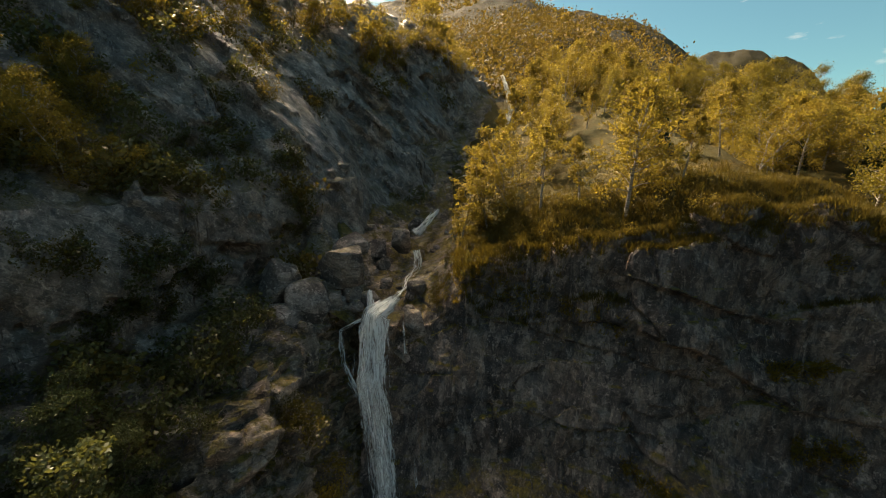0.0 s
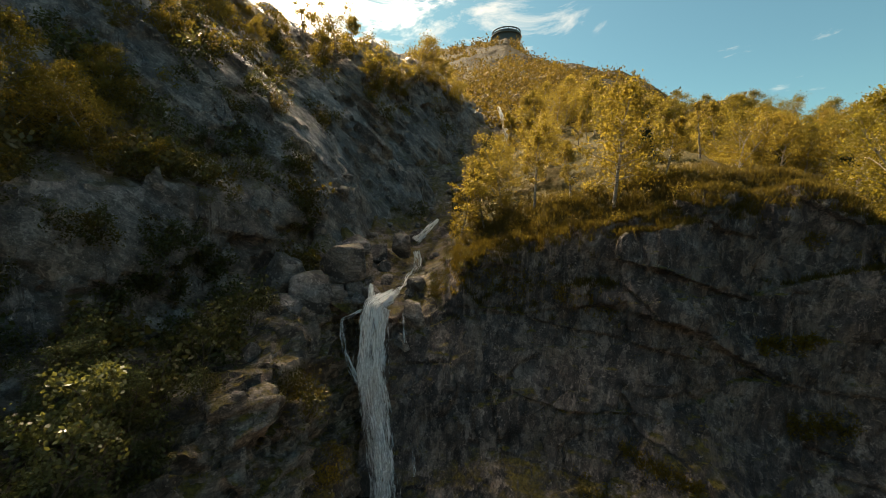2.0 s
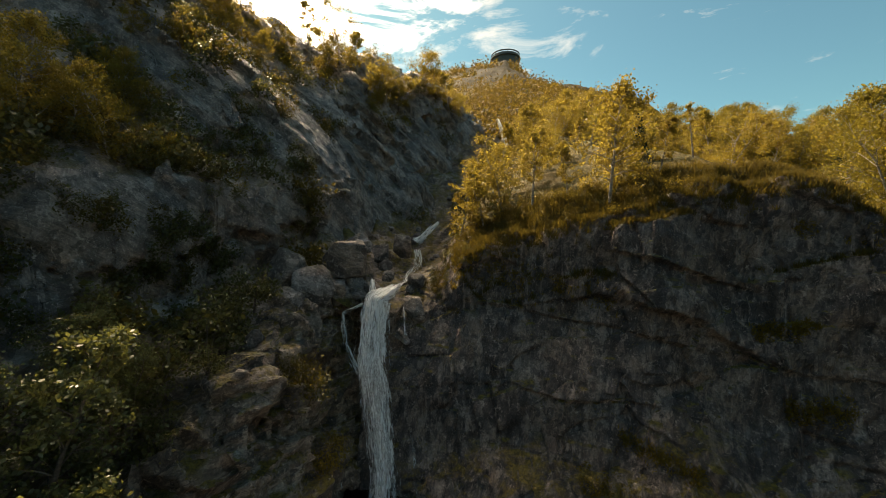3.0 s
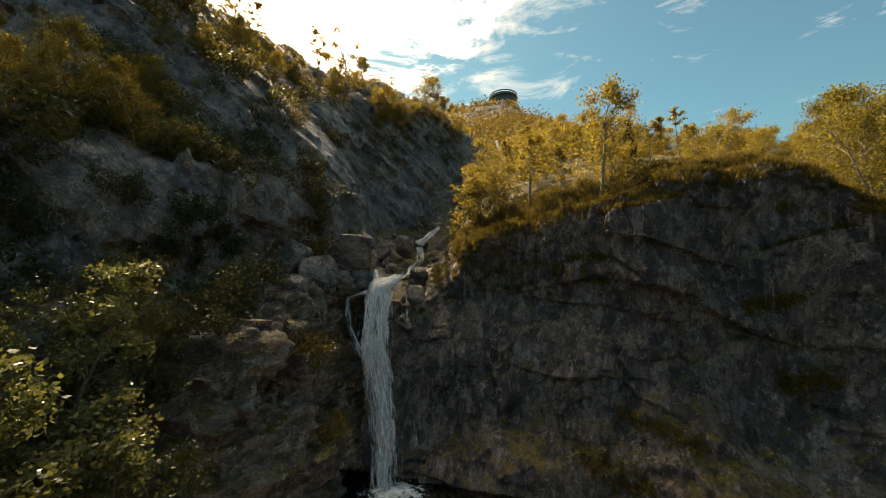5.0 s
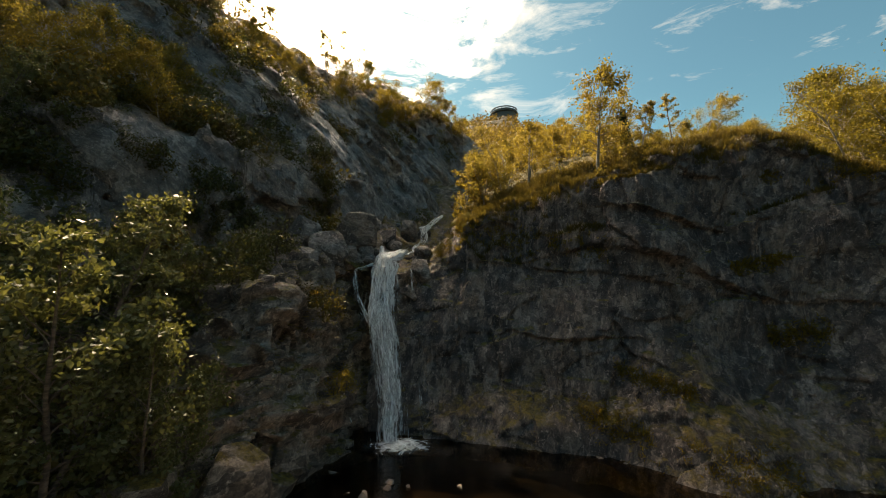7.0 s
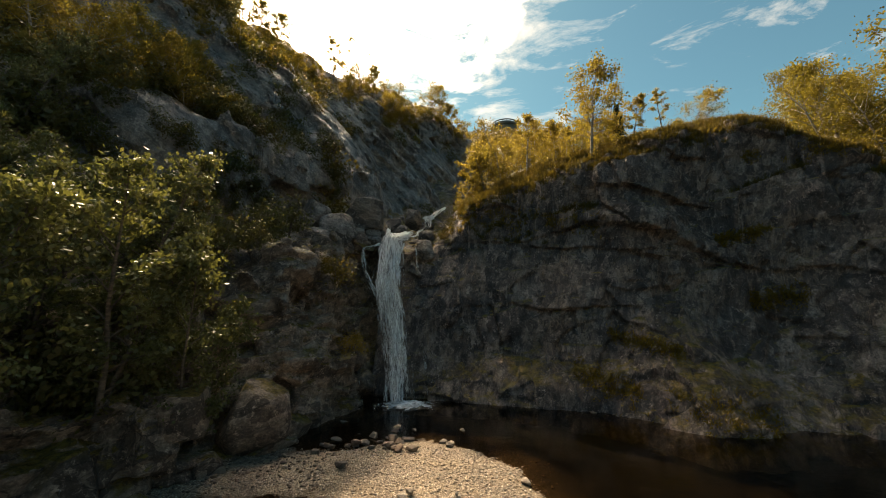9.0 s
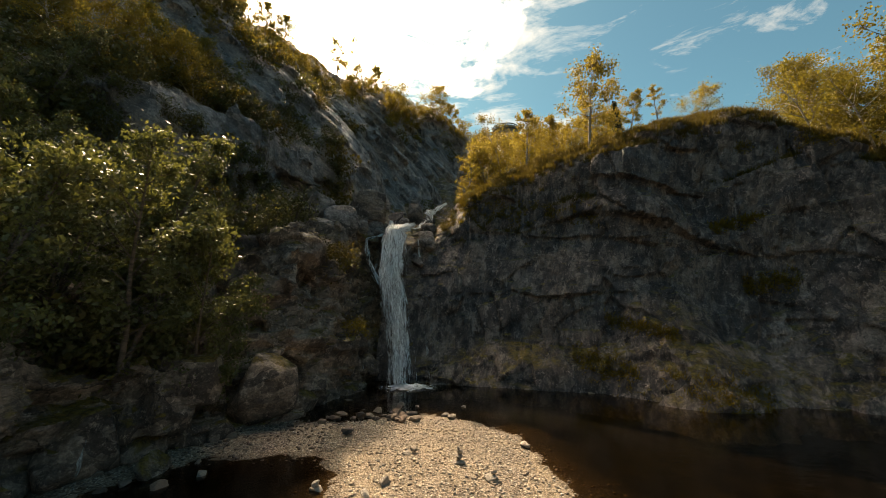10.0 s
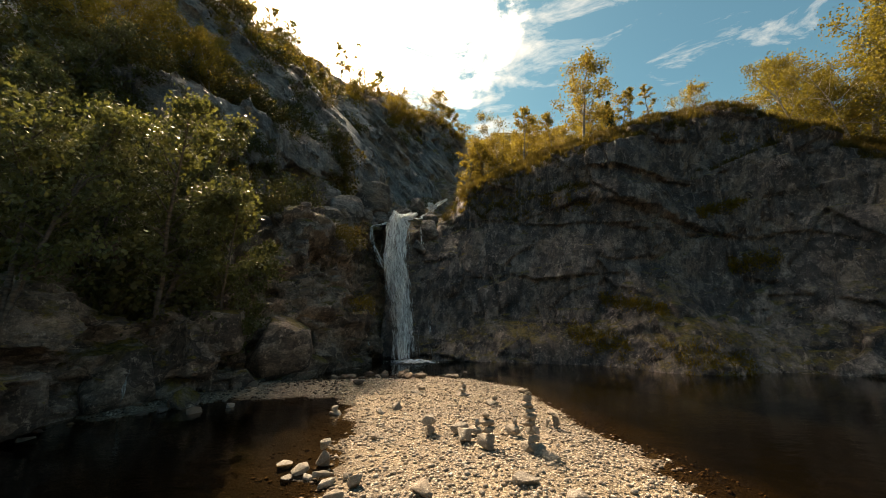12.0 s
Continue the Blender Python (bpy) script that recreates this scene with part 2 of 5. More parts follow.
def gravel_material():
    """Rounded river stones of many greys and tans, rusty and slimy below the water line, darkened with depth for the
    light lost in the water.
    """
    m = Mat("gravel")
    wobble = m.node("ShaderNodeVectorMath", )
    wobble.operation = "MULTIPLY_ADD"
    m.put(wobble.inputs[0], m.node("ShaderNodeTexNoise", Vector=m.pos.outputs["Position"], Scale=6.0, Detail=3.0).outputs["Color"])
    m.put(wobble.inputs[1], (0.10, 0.10, 0.10))
    m.put(wobble.inputs[2], m.pos.outputs["Position"])
    v = m.node("ShaderNodeTexVoronoi", Vector=wobble.outputs["Vector"], Scale=22.0)
    one = m.node("ShaderNodeSeparateXYZ", Vector=v.outputs["Color"]).outputs["X"]
    color = m.ramp(one, (0.0, (0.11, 0.09, 0.075)), (0.3, (0.27, 0.21, 0.155)), (0.55, (0.36, 0.30, 0.235)), (0.8, (0.17, 0.15, 0.13)), (1.0, (0.52, 0.46, 0.38)))
    color = m.mix(m.ramp(v.outputs["Distance"], (0.35, 0.0), (0.7, 0.85)), color, (0.06, 0.048, 0.038))
    color = m.mix(m.ramp(m.noise(0.6, 4, 0.6), (0.4, 0.0), (0.7, 0.35)), color, (0.34, 0.26, 0.16))
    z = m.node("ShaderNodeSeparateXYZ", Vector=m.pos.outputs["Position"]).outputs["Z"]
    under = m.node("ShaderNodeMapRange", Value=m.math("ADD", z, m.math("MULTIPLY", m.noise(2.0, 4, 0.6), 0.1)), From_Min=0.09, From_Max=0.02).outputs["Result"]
    dimmed_silt = m.mix(m.noise(1.2, 5, 0.6), (0.02, 0.014, 0.007), (0.06, 0.036, 0.015))
    # the water's loss of light with depth is put into the bed colour
    depth_dim = m.node("ShaderNodeMapRange", Value=m.math("ADD", z, m.math("MULTIPLY", m.noise(0.5, 4, 0.6), 0.3)), From_Min=0.17, From_Max=-0.08).outputs["Result"]
    dimmed_silt = m.mix(depth_dim, dimmed_silt, (0.007, 0.005, 0.003))
    color = m.mix(m.math("MULTIPLY", under, 0.9), color, dimmed_silt)
    color = m.mix(depth_dim, color, m.mix(m.ramp(m.noise(0.9, 6, 0.7), (0.5, 0.0), (0.66, 1.0)), (0.0022, 0.0018, 0.001), (0.010, 0.0075, 0.003)))
    n = m.bump(v.outputs["Distance"], 0.9, -0.03)
    n = m.bump(m.noise(40, 4, 0.6), 0.3, 0.01, n)
    return m.finish(color, 0.85, n, Specular_IOR_Level=0.1)


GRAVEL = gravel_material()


def water_material():
    m = Mat("pool_water")
    n = m.bump(m.math("ADD", m.noise(2.2, 4, 0.55, m.vec((1, 1.7, 1))), m.math("MULTIPLY", m.noise(9, 3, 0.5), 0.25)), 0.22, 0.05)
    clear = m.node("ShaderNodeBsdfTransparent", Color=(0.33, 0.25, 0.135, 1))
    gloss = m.node("ShaderNodeBsdfGlossy", Color=(1, 1, 1, 1), Roughness=0.04, Normal=n)
    f = m.node("ShaderNodeFresnel", IOR=1.33, Normal=n)
    s = m.node("ShaderNodeMixShader", Fac=f.outputs["Fac"])
    m.put(s.inputs[1], clear.outputs["BSDF"])
    m.put(s.inputs[2], gloss.outputs["BSDF"])
    m.put(m.out.inputs["Surface"], s.outputs["Shader"])
    return m.m


WATER = water_material()


def falling_water_material(name, thick, sx):
    """White water: strands along the fall (u across, v down in metres), with gaps between them."""
    m = Mat(name)
    uv = m.t.nodes.new("ShaderNodeUVMap").outputs["UV"]
    strands = m.noise(1.0, 5, 0.6, m.vec((sx * 0.7, 0.3, 1), src=uv), 0.7)
    drops = m.noise(1.0, 8, 0.78, m.vec((sx * 2.4, 1.1, 1), src=uv), 0.5)
    edge = m.t.nodes.new("ShaderNodeAttribute")
    edge.attribute_name = "body"
    dens = m.math("ADD", m.math("MULTIPLY", m.math("SUBTRACT", strands, 0.5), 1.8), m.math("MULTIPLY", m.math("SUBTRACT", drops, 0.5), 2.8))
    dens = m.math("ADD", dens, m.math("MULTIPLY", edge.outputs["Fac"], 0.5))
    a = m.ramp(dens, (thick, 0.0), (thick + 0.4, 1.0))
    tone = m.ramp(dens, (thick, (0.62, 0.70, 0.72)), (thick + 0.6, (0.96, 0.98, 0.98)))
    white = m.node("ShaderNodeBsdfPrincipled", Base_Color=tone, Roughness=0.4, Normal=m.bump(drops, 0.5, 0.08))
    glow = m.node("ShaderNodeBsdfTranslucent", Color=(0.82, 0.88, 0.9, 1))
    w = m.node("ShaderNodeMixShader", Fac=0.5)
    m.put(w.inputs[1], white.outputs["BSDF"])
    m.put(w.inputs[2], glow.outputs["BSDF"])
    clear = m.node("ShaderNodeBsdfTransparent")
    s = m.node("ShaderNodeMixShader", Fac=a)
    m.put(s.inputs[1], clear.outputs["BSDF"])
    m.put(s.inputs[2], w.outputs["Shader"])
    m.put(m.out.inputs["Surface"], s.outputs["Shader"])
    return m.m


FALL = falling_water_material("falling_water", 0.06, 3.0)
FALL_SIDE = falling_water_material("side_falling_water", 0.28, 3.6)
FALL_THIN = falling_water_material("thin_falling_water", 0.50, 4.2)


def leaf_material(name, a, b, through, shine=(0.55, 0.2), thin=0.5):
    m = Mat(name)
    r = m.t.nodes.new("ShaderNodeNewGeometry").outputs["Random Per Island"]
    tree = m.t.nodes.new("ShaderNodeObjectInfo").outputs["Random"]
    color = m.mix(r, a, b)
    color = m.mix(m.math("MULTIPLY", tree, 0.35), color, tuple(c * 0.55 for c in a))
    d = m.node("ShaderNodeBsdfPrincipled", Base_Color=color, Roughness=shine[0], Specular_IOR_Level=shine[1])
    t = m.node("ShaderNodeBsdfTranslucent", Color=m.mix(0.5, color, through))
    s = m.node("ShaderNodeMixShader", Fac=thin)
    m.put(s.inputs[1], d.outputs["BSDF"])
    m.put(s.inputs[2], t.outputs["BSDF"])
    m.put(m.out.inputs["Surface"], s.outputs["Shader"])
    return m.m


LEAF_BIRCH = leaf_material("birch_leaf", (0.10, 0.082, 0.016), (0.205, 0.152, 0.03), (0.50, 0.37, 0.05))
LEAF_DARK = leaf_material("alder_leaf", (0.045, 0.055, 0.016), (0.10, 0.098, 0.028), (0.25, 0.21, 0.035), (0.42, 0.4), 0.4)
LEAF_ALDER = leaf_material("sunny_alder_leaf", (0.038, 0.055, 0.02), (0.11, 0.122, 0.045), (0.31, 0.29, 0.055), (0.36, 0.4), 0.34)
LEAF_FAR = leaf_material("far_leaf", (0.06, 0.055, 0.014), (0.14, 0.095, 0.018), (0.2, 0.13, 0.02))
LEAF_MOSS = leaf_material("moss_blade", (0.12, 0.095, 0.015), (0.25, 0.18, 0.025), (0.3, 0.2, 0.02))
LEAF_OLIVE = leaf_material("olive_leaf", (0.072, 0.076, 0.016), (0.15, 0.125, 0.022), (0.36, 0.27, 0.03))
LEAF_SHRUB = leaf_material("shrub_leaf", (0.055, 0.055, 0.013), (0.115, 0.09, 0.018), (0.24, 0.16, 0.02), thin=0.4)
LEAF_CONIFER = leaf_material("conifer_needle", (0.02, 0.035, 0.014), (0.035, 0.05, 0.018), (0.04, 0.06, 0.015))


def bark_material(name, pale, dark):
    m = Mat(name)
    marks = m.noise(1.0, 5, 0.6, m.vec((4, 4, 14)))
    color = m.mix(m.ramp(marks, (0.4, 0.0), (0.6, 1.0)), dark, pale)
    return m.finish(color, 0.8, m.bump(m.noise(20, 5, 0.6), 0.5, 0.02))


BARK_BIRCH = bark_material("birch_bark", (0.36, 0.33, 0.29), (0.10, 0.08, 0.065))
BARK_DARK = bark_material("dark_bark", (0.13, 0.105, 0.085), (0.045, 0.038, 0.03))

# ---- building helpers ----
from mathutils.bvhtree import BVHTree


def part(name, data, material, parent=None, label="", smooth=True, crisp=0):
    """One mesh object from a bmesh or a mesh, under parent where one is given."""
    if isinstance(data, bmesh.types.BMesh):
        me = bpy.data.meshes.new(name)
        data.to_mesh(me)
        data.free()
    else:
        me = data
    if material and not me.materials:
        me.materials.append(material)
    if smooth:
        me.polygons.foreach_set("use_smooth", [True] * len(me.polygons))
    if crisp:
        me.set_sharp_from_angle(angle=radians(crisp))
    ob = new(name, me)
    ob.parent = parent
    if label:
        ob["label"] = label
    return ob


def mesh_of(name, verts, faces):
    """A mesh from numpy arrays of vertices and of equal-sided faces."""
    verts, faces = np.asarray(verts, np.float32), np.asarray(faces, np.int32)
    me = bpy.data.meshes.new(name)
    me.vertices.add(len(verts))
    me.vertices.foreach_set("co", verts.ravel())
    k = faces.shape[1]
    me.loops.add(faces.size)
    me.loops.foreach_set("vertex_index", faces.ravel())
    me.polygons.add(len(faces))
    me.polygons.foreach_set("loop_start", np.arange(0, faces.size, k, dtype=np.int32))
    me.update(calc_edges=True)
    return me


def mixed(ix, iy, iz, seed):
    """A scrambled 32-bit number for each lattice point."""
    h = ix * np.uint32(374761393) + iy * np.uint32(668265263) + iz * np.uint32(1440670441) + np.uint32((seed * 974634779) & 0xFFFFFFFF)
    h = (h ^ (h >> np.uint32(13))) * np.uint32(1274126177)
    h = (h ^ (h >> np.uint32(16))) * np.uint32(2246822519)
    return h ^ (h >> np.uint32(15))


def hashed(ix, iy, iz, seed):
    return (mixed(ix, iy, iz, seed) & np.uint32(0xFFFFFF)).astype(np.float32) * np.float32(1 / 0xFFFFFF)


def value_noise(p, seed):
    """Smooth noise of -1 to 1 at points p (n x 3)."""
    p = np.asarray(p, np.float32)
    f = np.floor(p)
    i = f.astype(np.int32).astype(np.uint32)
    w = p - f
    w = w * w * w * (w * (w * 6 - 15) + 10)
    total = 0
    for dx in (0, 1):
        wx = w[:, 0] if dx else 1 - w[:, 0]
        for dy in (0, 1):
            wy = wx * (w[:, 1] if dy else 1 - w[:, 1])
            for dz in (0, 1):
                wz = wy * (w[:, 2] if dz else 1 - w[:, 2])
                total = total + wz * hashed(i[:, 0] + np.uint32(dx), i[:, 1] + np.uint32(dy), i[:, 2] + np.uint32(dz), seed)
    return total * 2 - 1


def fbm(p, octaves, seed, gain=0.5):
    total, a = 0, 1.0
    for k in range(octaves):
        total = total + a * value_noise(p * 2.0 ** k + 17.3 * k, seed + k)
        a *= gain
    return total


def blocks(p, seed, tilt=0.5):
    """Fractured rock: each cell of a jittered lattice is pushed in or out as a whole, with its own slant."""
    p = np.asarray(p, np.float32)
    low = np.floor(p)
    i = low.astype(np.int32).astype(np.uint32)
    w = p - low
    best, second = np.full(len(p), 9e9, np.float32), np.full(len(p), 9e9, np.float32)
    value = np.zeros(len(p), np.float32)
    unit = np.float32(1 / 1023)
    for dx in (-1, 0, 1):
        for dy in (-1, 0, 1):
            for dz in (-1, 0, 1):
                h = mixed(i[:, 0] + np.uint32(dx % 2 ** 32), i[:, 1] + np.uint32(dy % 2 ** 32), i[:, 2] + np.uint32(dz % 2 ** 32), seed)
                c0, c1, c2 = [((h >> np.uint32(s)) & np.uint32(1023)).astype(np.float32) * unit for s in (0, 10, 20)]
                o0, o1, o2 = w[:, 0] - dx - c0, w[:, 1] - dy - c1, w[:, 2] - dz - c2
                d = (o0 * o0) ** 2 + (o1 * o1) ** 2 + (o2 * o2) ** 2
                v = (c0 + c2) - 1 + (2 * tilt) * ((c1 - 0.5) * o0 + (c2 - 0.5) * o1 + (c0 - 0.5) * o2)
                near = d < best
                second = np.where(near, best, np.minimum(second, d))
                best = np.where(near, d, best)
                value = np.where(near, v, value)
    joint = np.clip(1 - (second ** 0.25 - best ** 0.25) / 0.08, 0, 1)
    return value + 0.03 * joint


def beds(p, seed, tilt=0.5):
    """Layered rock: beds of uneven thickness broken by straight cross joints, each piece proud or set back with its own slant."""
    p = np.asarray(p, np.float32)
    z = p[:, 2] + 0.28 * np.sin(p[:, 2] * 2.3 + seed)
    k = np.floor(z)
    layer = k.astype(np.int32).astype(np.uint32)
    none = np.zeros_like(layer)
    x = p[:, 0] * (0.7 + 0.7 * hashed(layer, none, none, seed)) + 7.0 * hashed(layer, none, none, seed + 1)
    y = p[:, 1] * (0.7 + 0.7 * hashed(layer, none, none, seed + 2)) + 7.0 * hashed(layer, none, none, seed + 3)
    i, j = np.floor(x), np.floor(y)
    h = mixed(i.astype(np.int32).astype(np.uint32), j.astype(np.int32).astype(np.uint32), layer, seed + 4)
    c0, c1, c2 = [((h >> np.uint32(s)) & np.uint32(1023)).astype(np.float32) / np.float32(1023) for s in (0, 10, 20)]
    return (c0 + c2) - 1 + (2 * tilt) * ((c1 - 0.5) * (x - i - 0.5) + (c2 - 0.5) * (y - j - 0.5) + (c0 - 0.5) * (z - k - 0.5))


def turned(p, rx, ry, scale):
    r = np.array((Euler((radians(rx), radians(ry), 0)).to_matrix()), np.float32)
    return (p @ r.T) / np.array(scale, np.float32)


def surface(name, low, high, step, base, broad, fine, band, band_fine):
    """The skin of a solid: base(x, y, z) is its rough signed distance (below 0 inside), broad(p) and fine(p) the relief added near the skin."""
    axes = [np.arange(a, b + step, step, dtype=np.float32) for a, b in zip(low, high)]
    x, y, z = np.meshgrid(*axes, indexing="ij", sparse=True)
    f = np.ascontiguousarray(np.broadcast_to(base(x, y, z), [len(a) for a in axes])).astype(np.float32)
    for reach, relief in ((band, broad), (band_fine, fine)):
        near = np.argwhere(np.abs(f) < reach)
        p = np.stack([axes[k][near[:, k]] for k in range(3)], 1)
        slope = np.zeros_like(p)
        for k in range(3):
            ahead, behind = near.copy(), near.copy()
            ahead[:, k] = np.minimum(near[:, k] + 1, f.shape[k] - 1)
            behind[:, k] = np.maximum(near[:, k] - 1, 0)
            slope[:, k] = (f[tuple(ahead.T)] - f[tuple(behind.T)]) / ((ahead[:, k] - behind[:, k]) * step)
        size2 = np.clip((slope ** 2).sum(1), 0.15, 1.5)
        here = f[tuple(near.T)]
        skin = p - slope * (here / size2)[:, None]
        f[tuple(near.T)] = here + relief(skin) * np.sqrt(size2)
    inside = f < 0
    corners = [(dx, dy, dz) for dx in (0, 1) for dy in (0, 1) for dz in (0, 1)]
    size = [s - 1 for s in f.shape]
    count = np.zeros(size, np.int8)
    for dx, dy, dz in corners:
        count += inside[dx:dx + size[0], dy:dy + size[1], dz:dz + size[2]]
    cell = np.argwhere((count > 0) & (count < 8))
    val = {c: f[cell[:, 0] + c[0], cell[:, 1] + c[1], cell[:, 2] + c[2]] for c in corners}
    total, hits = np.zeros((len(cell), 3), np.float32), np.zeros(len(cell), np.float32)
    for a in corners:
        for k in range(3):
            if a[k] == 0:
                b = tuple(1 if i == k else a[i] for i in range(3))
                cross = (val[a] < 0) != (val[b] < 0)
                with np.errstate(divide="ignore", invalid="ignore"):
                    t = np.where(cross, val[a] / (val[a] - val[b]), 0).astype(np.float32)
                at_ = np.tile(np.array(a, np.float32), (len(cell), 1))
                at_[:, k] = t
                total += at_ * cross[:, None]
                hits += cross
    verts = (cell + total / np.maximum(hits, 1)[:, None]) * step + np.array([a[0] for a in axes], np.float32)
    index = np.full(size, -1, np.int32)
    index[cell[:, 0], cell[:, 1], cell[:, 2]] = np.arange(len(cell))
    faces = []
    for k in range(3):
        u, v = [(1, 2), (2, 0), (0, 1)][k]
        lo = [slice(None)] * 3
        hi = [slice(None)] * 3
        lo[k], hi[k] = slice(0, -1), slice(1, None)
        for out_ in (True, False):
            a, b = inside[tuple(lo)], inside[tuple(hi)]
            e = np.argwhere((a & ~b) if out_ else (~a & b))
            ok = (e[:, u] > 0) & (e[:, v] > 0) & (e[:, u] < size[u]) & (e[:, v] < size[v])
            e = e[ok]
            quad = []
            for du, dv in ((1, 1), (0, 1), (0, 0), (1, 0)):
                c = e.copy()
                c[:, u] -= du
                c[:, v] -= dv
                quad.append(index[c[:, 0], c[:, 1], c[:, 2]])
            q = np.stack(quad if out_ else quad[::-1], 1)
            faces.append(q[(q >= 0).all(1)])
    faces = np.concatenate(faces)
    label = np.arange(len(verts))                     # keep the one great piece, drop crumbs that hang free
    for _ in range(400):
        old = label.copy()
        np.minimum.at(label, faces.ravel(), np.repeat(label[faces].min(1), 4))
        label = label[label]
        if (label == old).all():
            break
    main = np.bincount(label).argmax()
    faces = faces[label[faces[:, 0]] == main]
    used = np.unique(faces)
    again = np.zeros(len(verts), np.int32)
    again[used] = np.arange(len(used))
    return mesh_of(name, verts[used], again[faces])


def smin(a, b, k):
    h = np.clip(0.5 + 0.5 * (b - a) / k, 0, 1)
    return b + (a - b) * h - k * h * (1 - h)


def smax(a, b, k):
    return -smin(-a, -b, k)


def step01(v, a, b):
    t = np.clip((v - a) / (b - a), 0, 1)
    return t * t * (3 - 2 * t)


# ---- the plan: heights and plan lines in metres, water level at 0 ----
def cliff_foot(x):
    return np.interp(x, (-6, -3, 1, 5, 7.5, 10, 14, 17, 20, 26), (18.8, 18.0, 17.2, 16.2, 14.6, 13.5, 13.0, 11.4, 9.4, 5.5))


def cliff_rim(x):
    return np.interp(x, (-6, -3, 0, 2, 4, 8, 12, 14, 17, 18.6, 20, 22, 26), (8.8, 9.3, 11.0, 12.3, 13.1, 13.8, 14.5, 15.3, 15.3, 14.5, 12.6, 10.8, 9.8))


def cliff_lean(z):
    """How far the face has gone back at height z."""
    return np.interp(z, (-2, 0, 2, 9, 12, 15, 20), (-1.2, 0, 1.1, 3.7, 4.3, 4.7, 5.2))


def cliff_toe(x, z):
    """Rubble and low ledges that step out from the foot of the face."""
    return np.interp(x, (0, 4, 9, 20), (0, 1.2, 1.1, 0.8)) * np.interp(z, (-2, 0.1, 1.0, 2.4), (1.5, 1.0, 0.75, 0.0))


def cliff_roof(x, z):
    """The overhang whose edge falls from one side of the face to the other: rock above it stands proud of the slab below."""
    edge = np.interp(x, (6.4, 8.1, 11.2, 13.4, 15.5), (9.4, 10.1, 9.5, 8.1, 7.0))
    return np.interp(x, (6.0, 8.0, 14.0, 16.0), (0, 0.55, 0.6, 0)) * step01(z - edge, -0.25, 0.05) * step01(z - edge, 1.7, 0.4)


def rim_line(x):
    return cliff_foot(x) + cliff_lean(cliff_rim(x))


def stream_x(y):
    return np.interp(y, (20, 23, 28, 35.5, 42, 54, 70), (-3.6, -3.2, -2.5, -1.3, 2.5, 9.0, 15))


def stream_z(y):
    return np.interp(y, (20, 23, 28, 35.5, 42, 48, 54, 70), (8.9, 9.4, 11.4, 13.2, 17, 20.5, 26, 34))


def upland(x, y):
    """The birch slope above the cliff, falling to the stream on its one side."""
    rise = np.interp(y - rim_line(x), (0, 3, 12, 35, 80), (0, 1.45, 3.9, 10.8, 30))
    top = cliff_rim(x) + rise
    w = step01(x - stream_x(y), 0.3, 6.0)
    return stream_z(y) * (1 - w) + top * w


def foot_x(y):
    """Plan line along which the steep hillside starts."""
    return np.interp(y, (-10, 3, 10, 15, 17.2, 18.5, 20.6, 23, 25.5, 28, 31, 33, 35, 37.5, 46, 56, 80), (-30, -22, -17, -13.9, -12.7, -12.0, -11.3, -9.9, -8.3, -6.9, -5.8, -6.4, -5.6, -3.0, 0.5, 6, 14))


def foot_z(y):
    return np.interp(y, (-10, 3, 10, 15, 18.5, 25, 31, 37, 46, 56, 80), (5, 6, 8, 10, 10.5, 12, 13.0, 14, 18, 26, 34))


def hillside(x, y):
    d = (foot_x(y) - x) * 0.86
    near_face = np.interp(d, (0, 0.35, 0.9, 1.9, 2.8, 6.5, 15, 40), (0, 3.6, 5.3, 6.1, 6.7, 8.8, 14.0, 36))
    far_face = np.interp(d, (0, 0.8, 3.1, 6.5, 15, 40), (0, 3.2, 7.4, 12.2, 22.5, 46))
    w = step01(y, 18.5, 25.0)
    face = foot_z(y) + np.where(d > 0, near_face * (1 - w) + far_face * w, d * 3.0)
    crest = 33.0 + np.interp(x, (-60, -24, -16, -6, 0, 4, 12), (22, 6.0, 3.6, 4.2, 2.6, -1.6, -9)) - 0.12 * np.maximum(0, y - 52)
    return smin(face, crest, 3.0)


def low_top(x, y):
    """Top of the low outcrop beside the fall and of the ledge of boulders behind it."""
    front = 8.4 + np.interp(y, (-6, 2, 6, 9, 12.5, 15.5, 19, 24), (-7.0, -5.8, -5.0, -3.9, -1.6, 0, 0.8, 2.4))
    return front + np.interp(x, (-24, -14, -10, -7.5, -5.5, -3, 0), (3.0, 1.2, -0.3, 0, -0.3, -1.4, -3))


def low_foot(y):
    return np.interp(y, (-30, -8, -2, 2, 4.5, 6, 8, 10.5, 12, 14.5, 17.5, 30), (-24, -18, -13, -9.9, -8.9, -8.2, -8.0, -6.9, -5.5, -5.0, -4.8, -4.4))


def bed(x, y):
    """Pool floor with the gravel bank."""
    def seg(ax, ay, bx, by, r):
        t = np.clip(((x - ax) * (bx - ax) + (y - ay) * (by - ay)) / ((bx - ax) ** 2 + (by - ay) ** 2), 0, 1)
        return np.hypot(x - ax - t * (bx - ax), y - ay - t * (by - ay)) - r
    d = smin(seg(1.1, -5, -0.6, 7.2, 2.75), seg(-1.2, 8.8, -7, 8.0, 1.7), 1.6)
    d = smin(d, seg(-9.5, 5.0, -7.0, 9.0, 1.1), 0.8)
    return np.clip(-0.115 * d, -1.3, 0.34)

# ---- large structure ----
def warped(p, seed, reach, amount):
    return p + np.stack([value_noise(p / reach, seed + k) for k in range(3)], 1) * np.float32(amount)


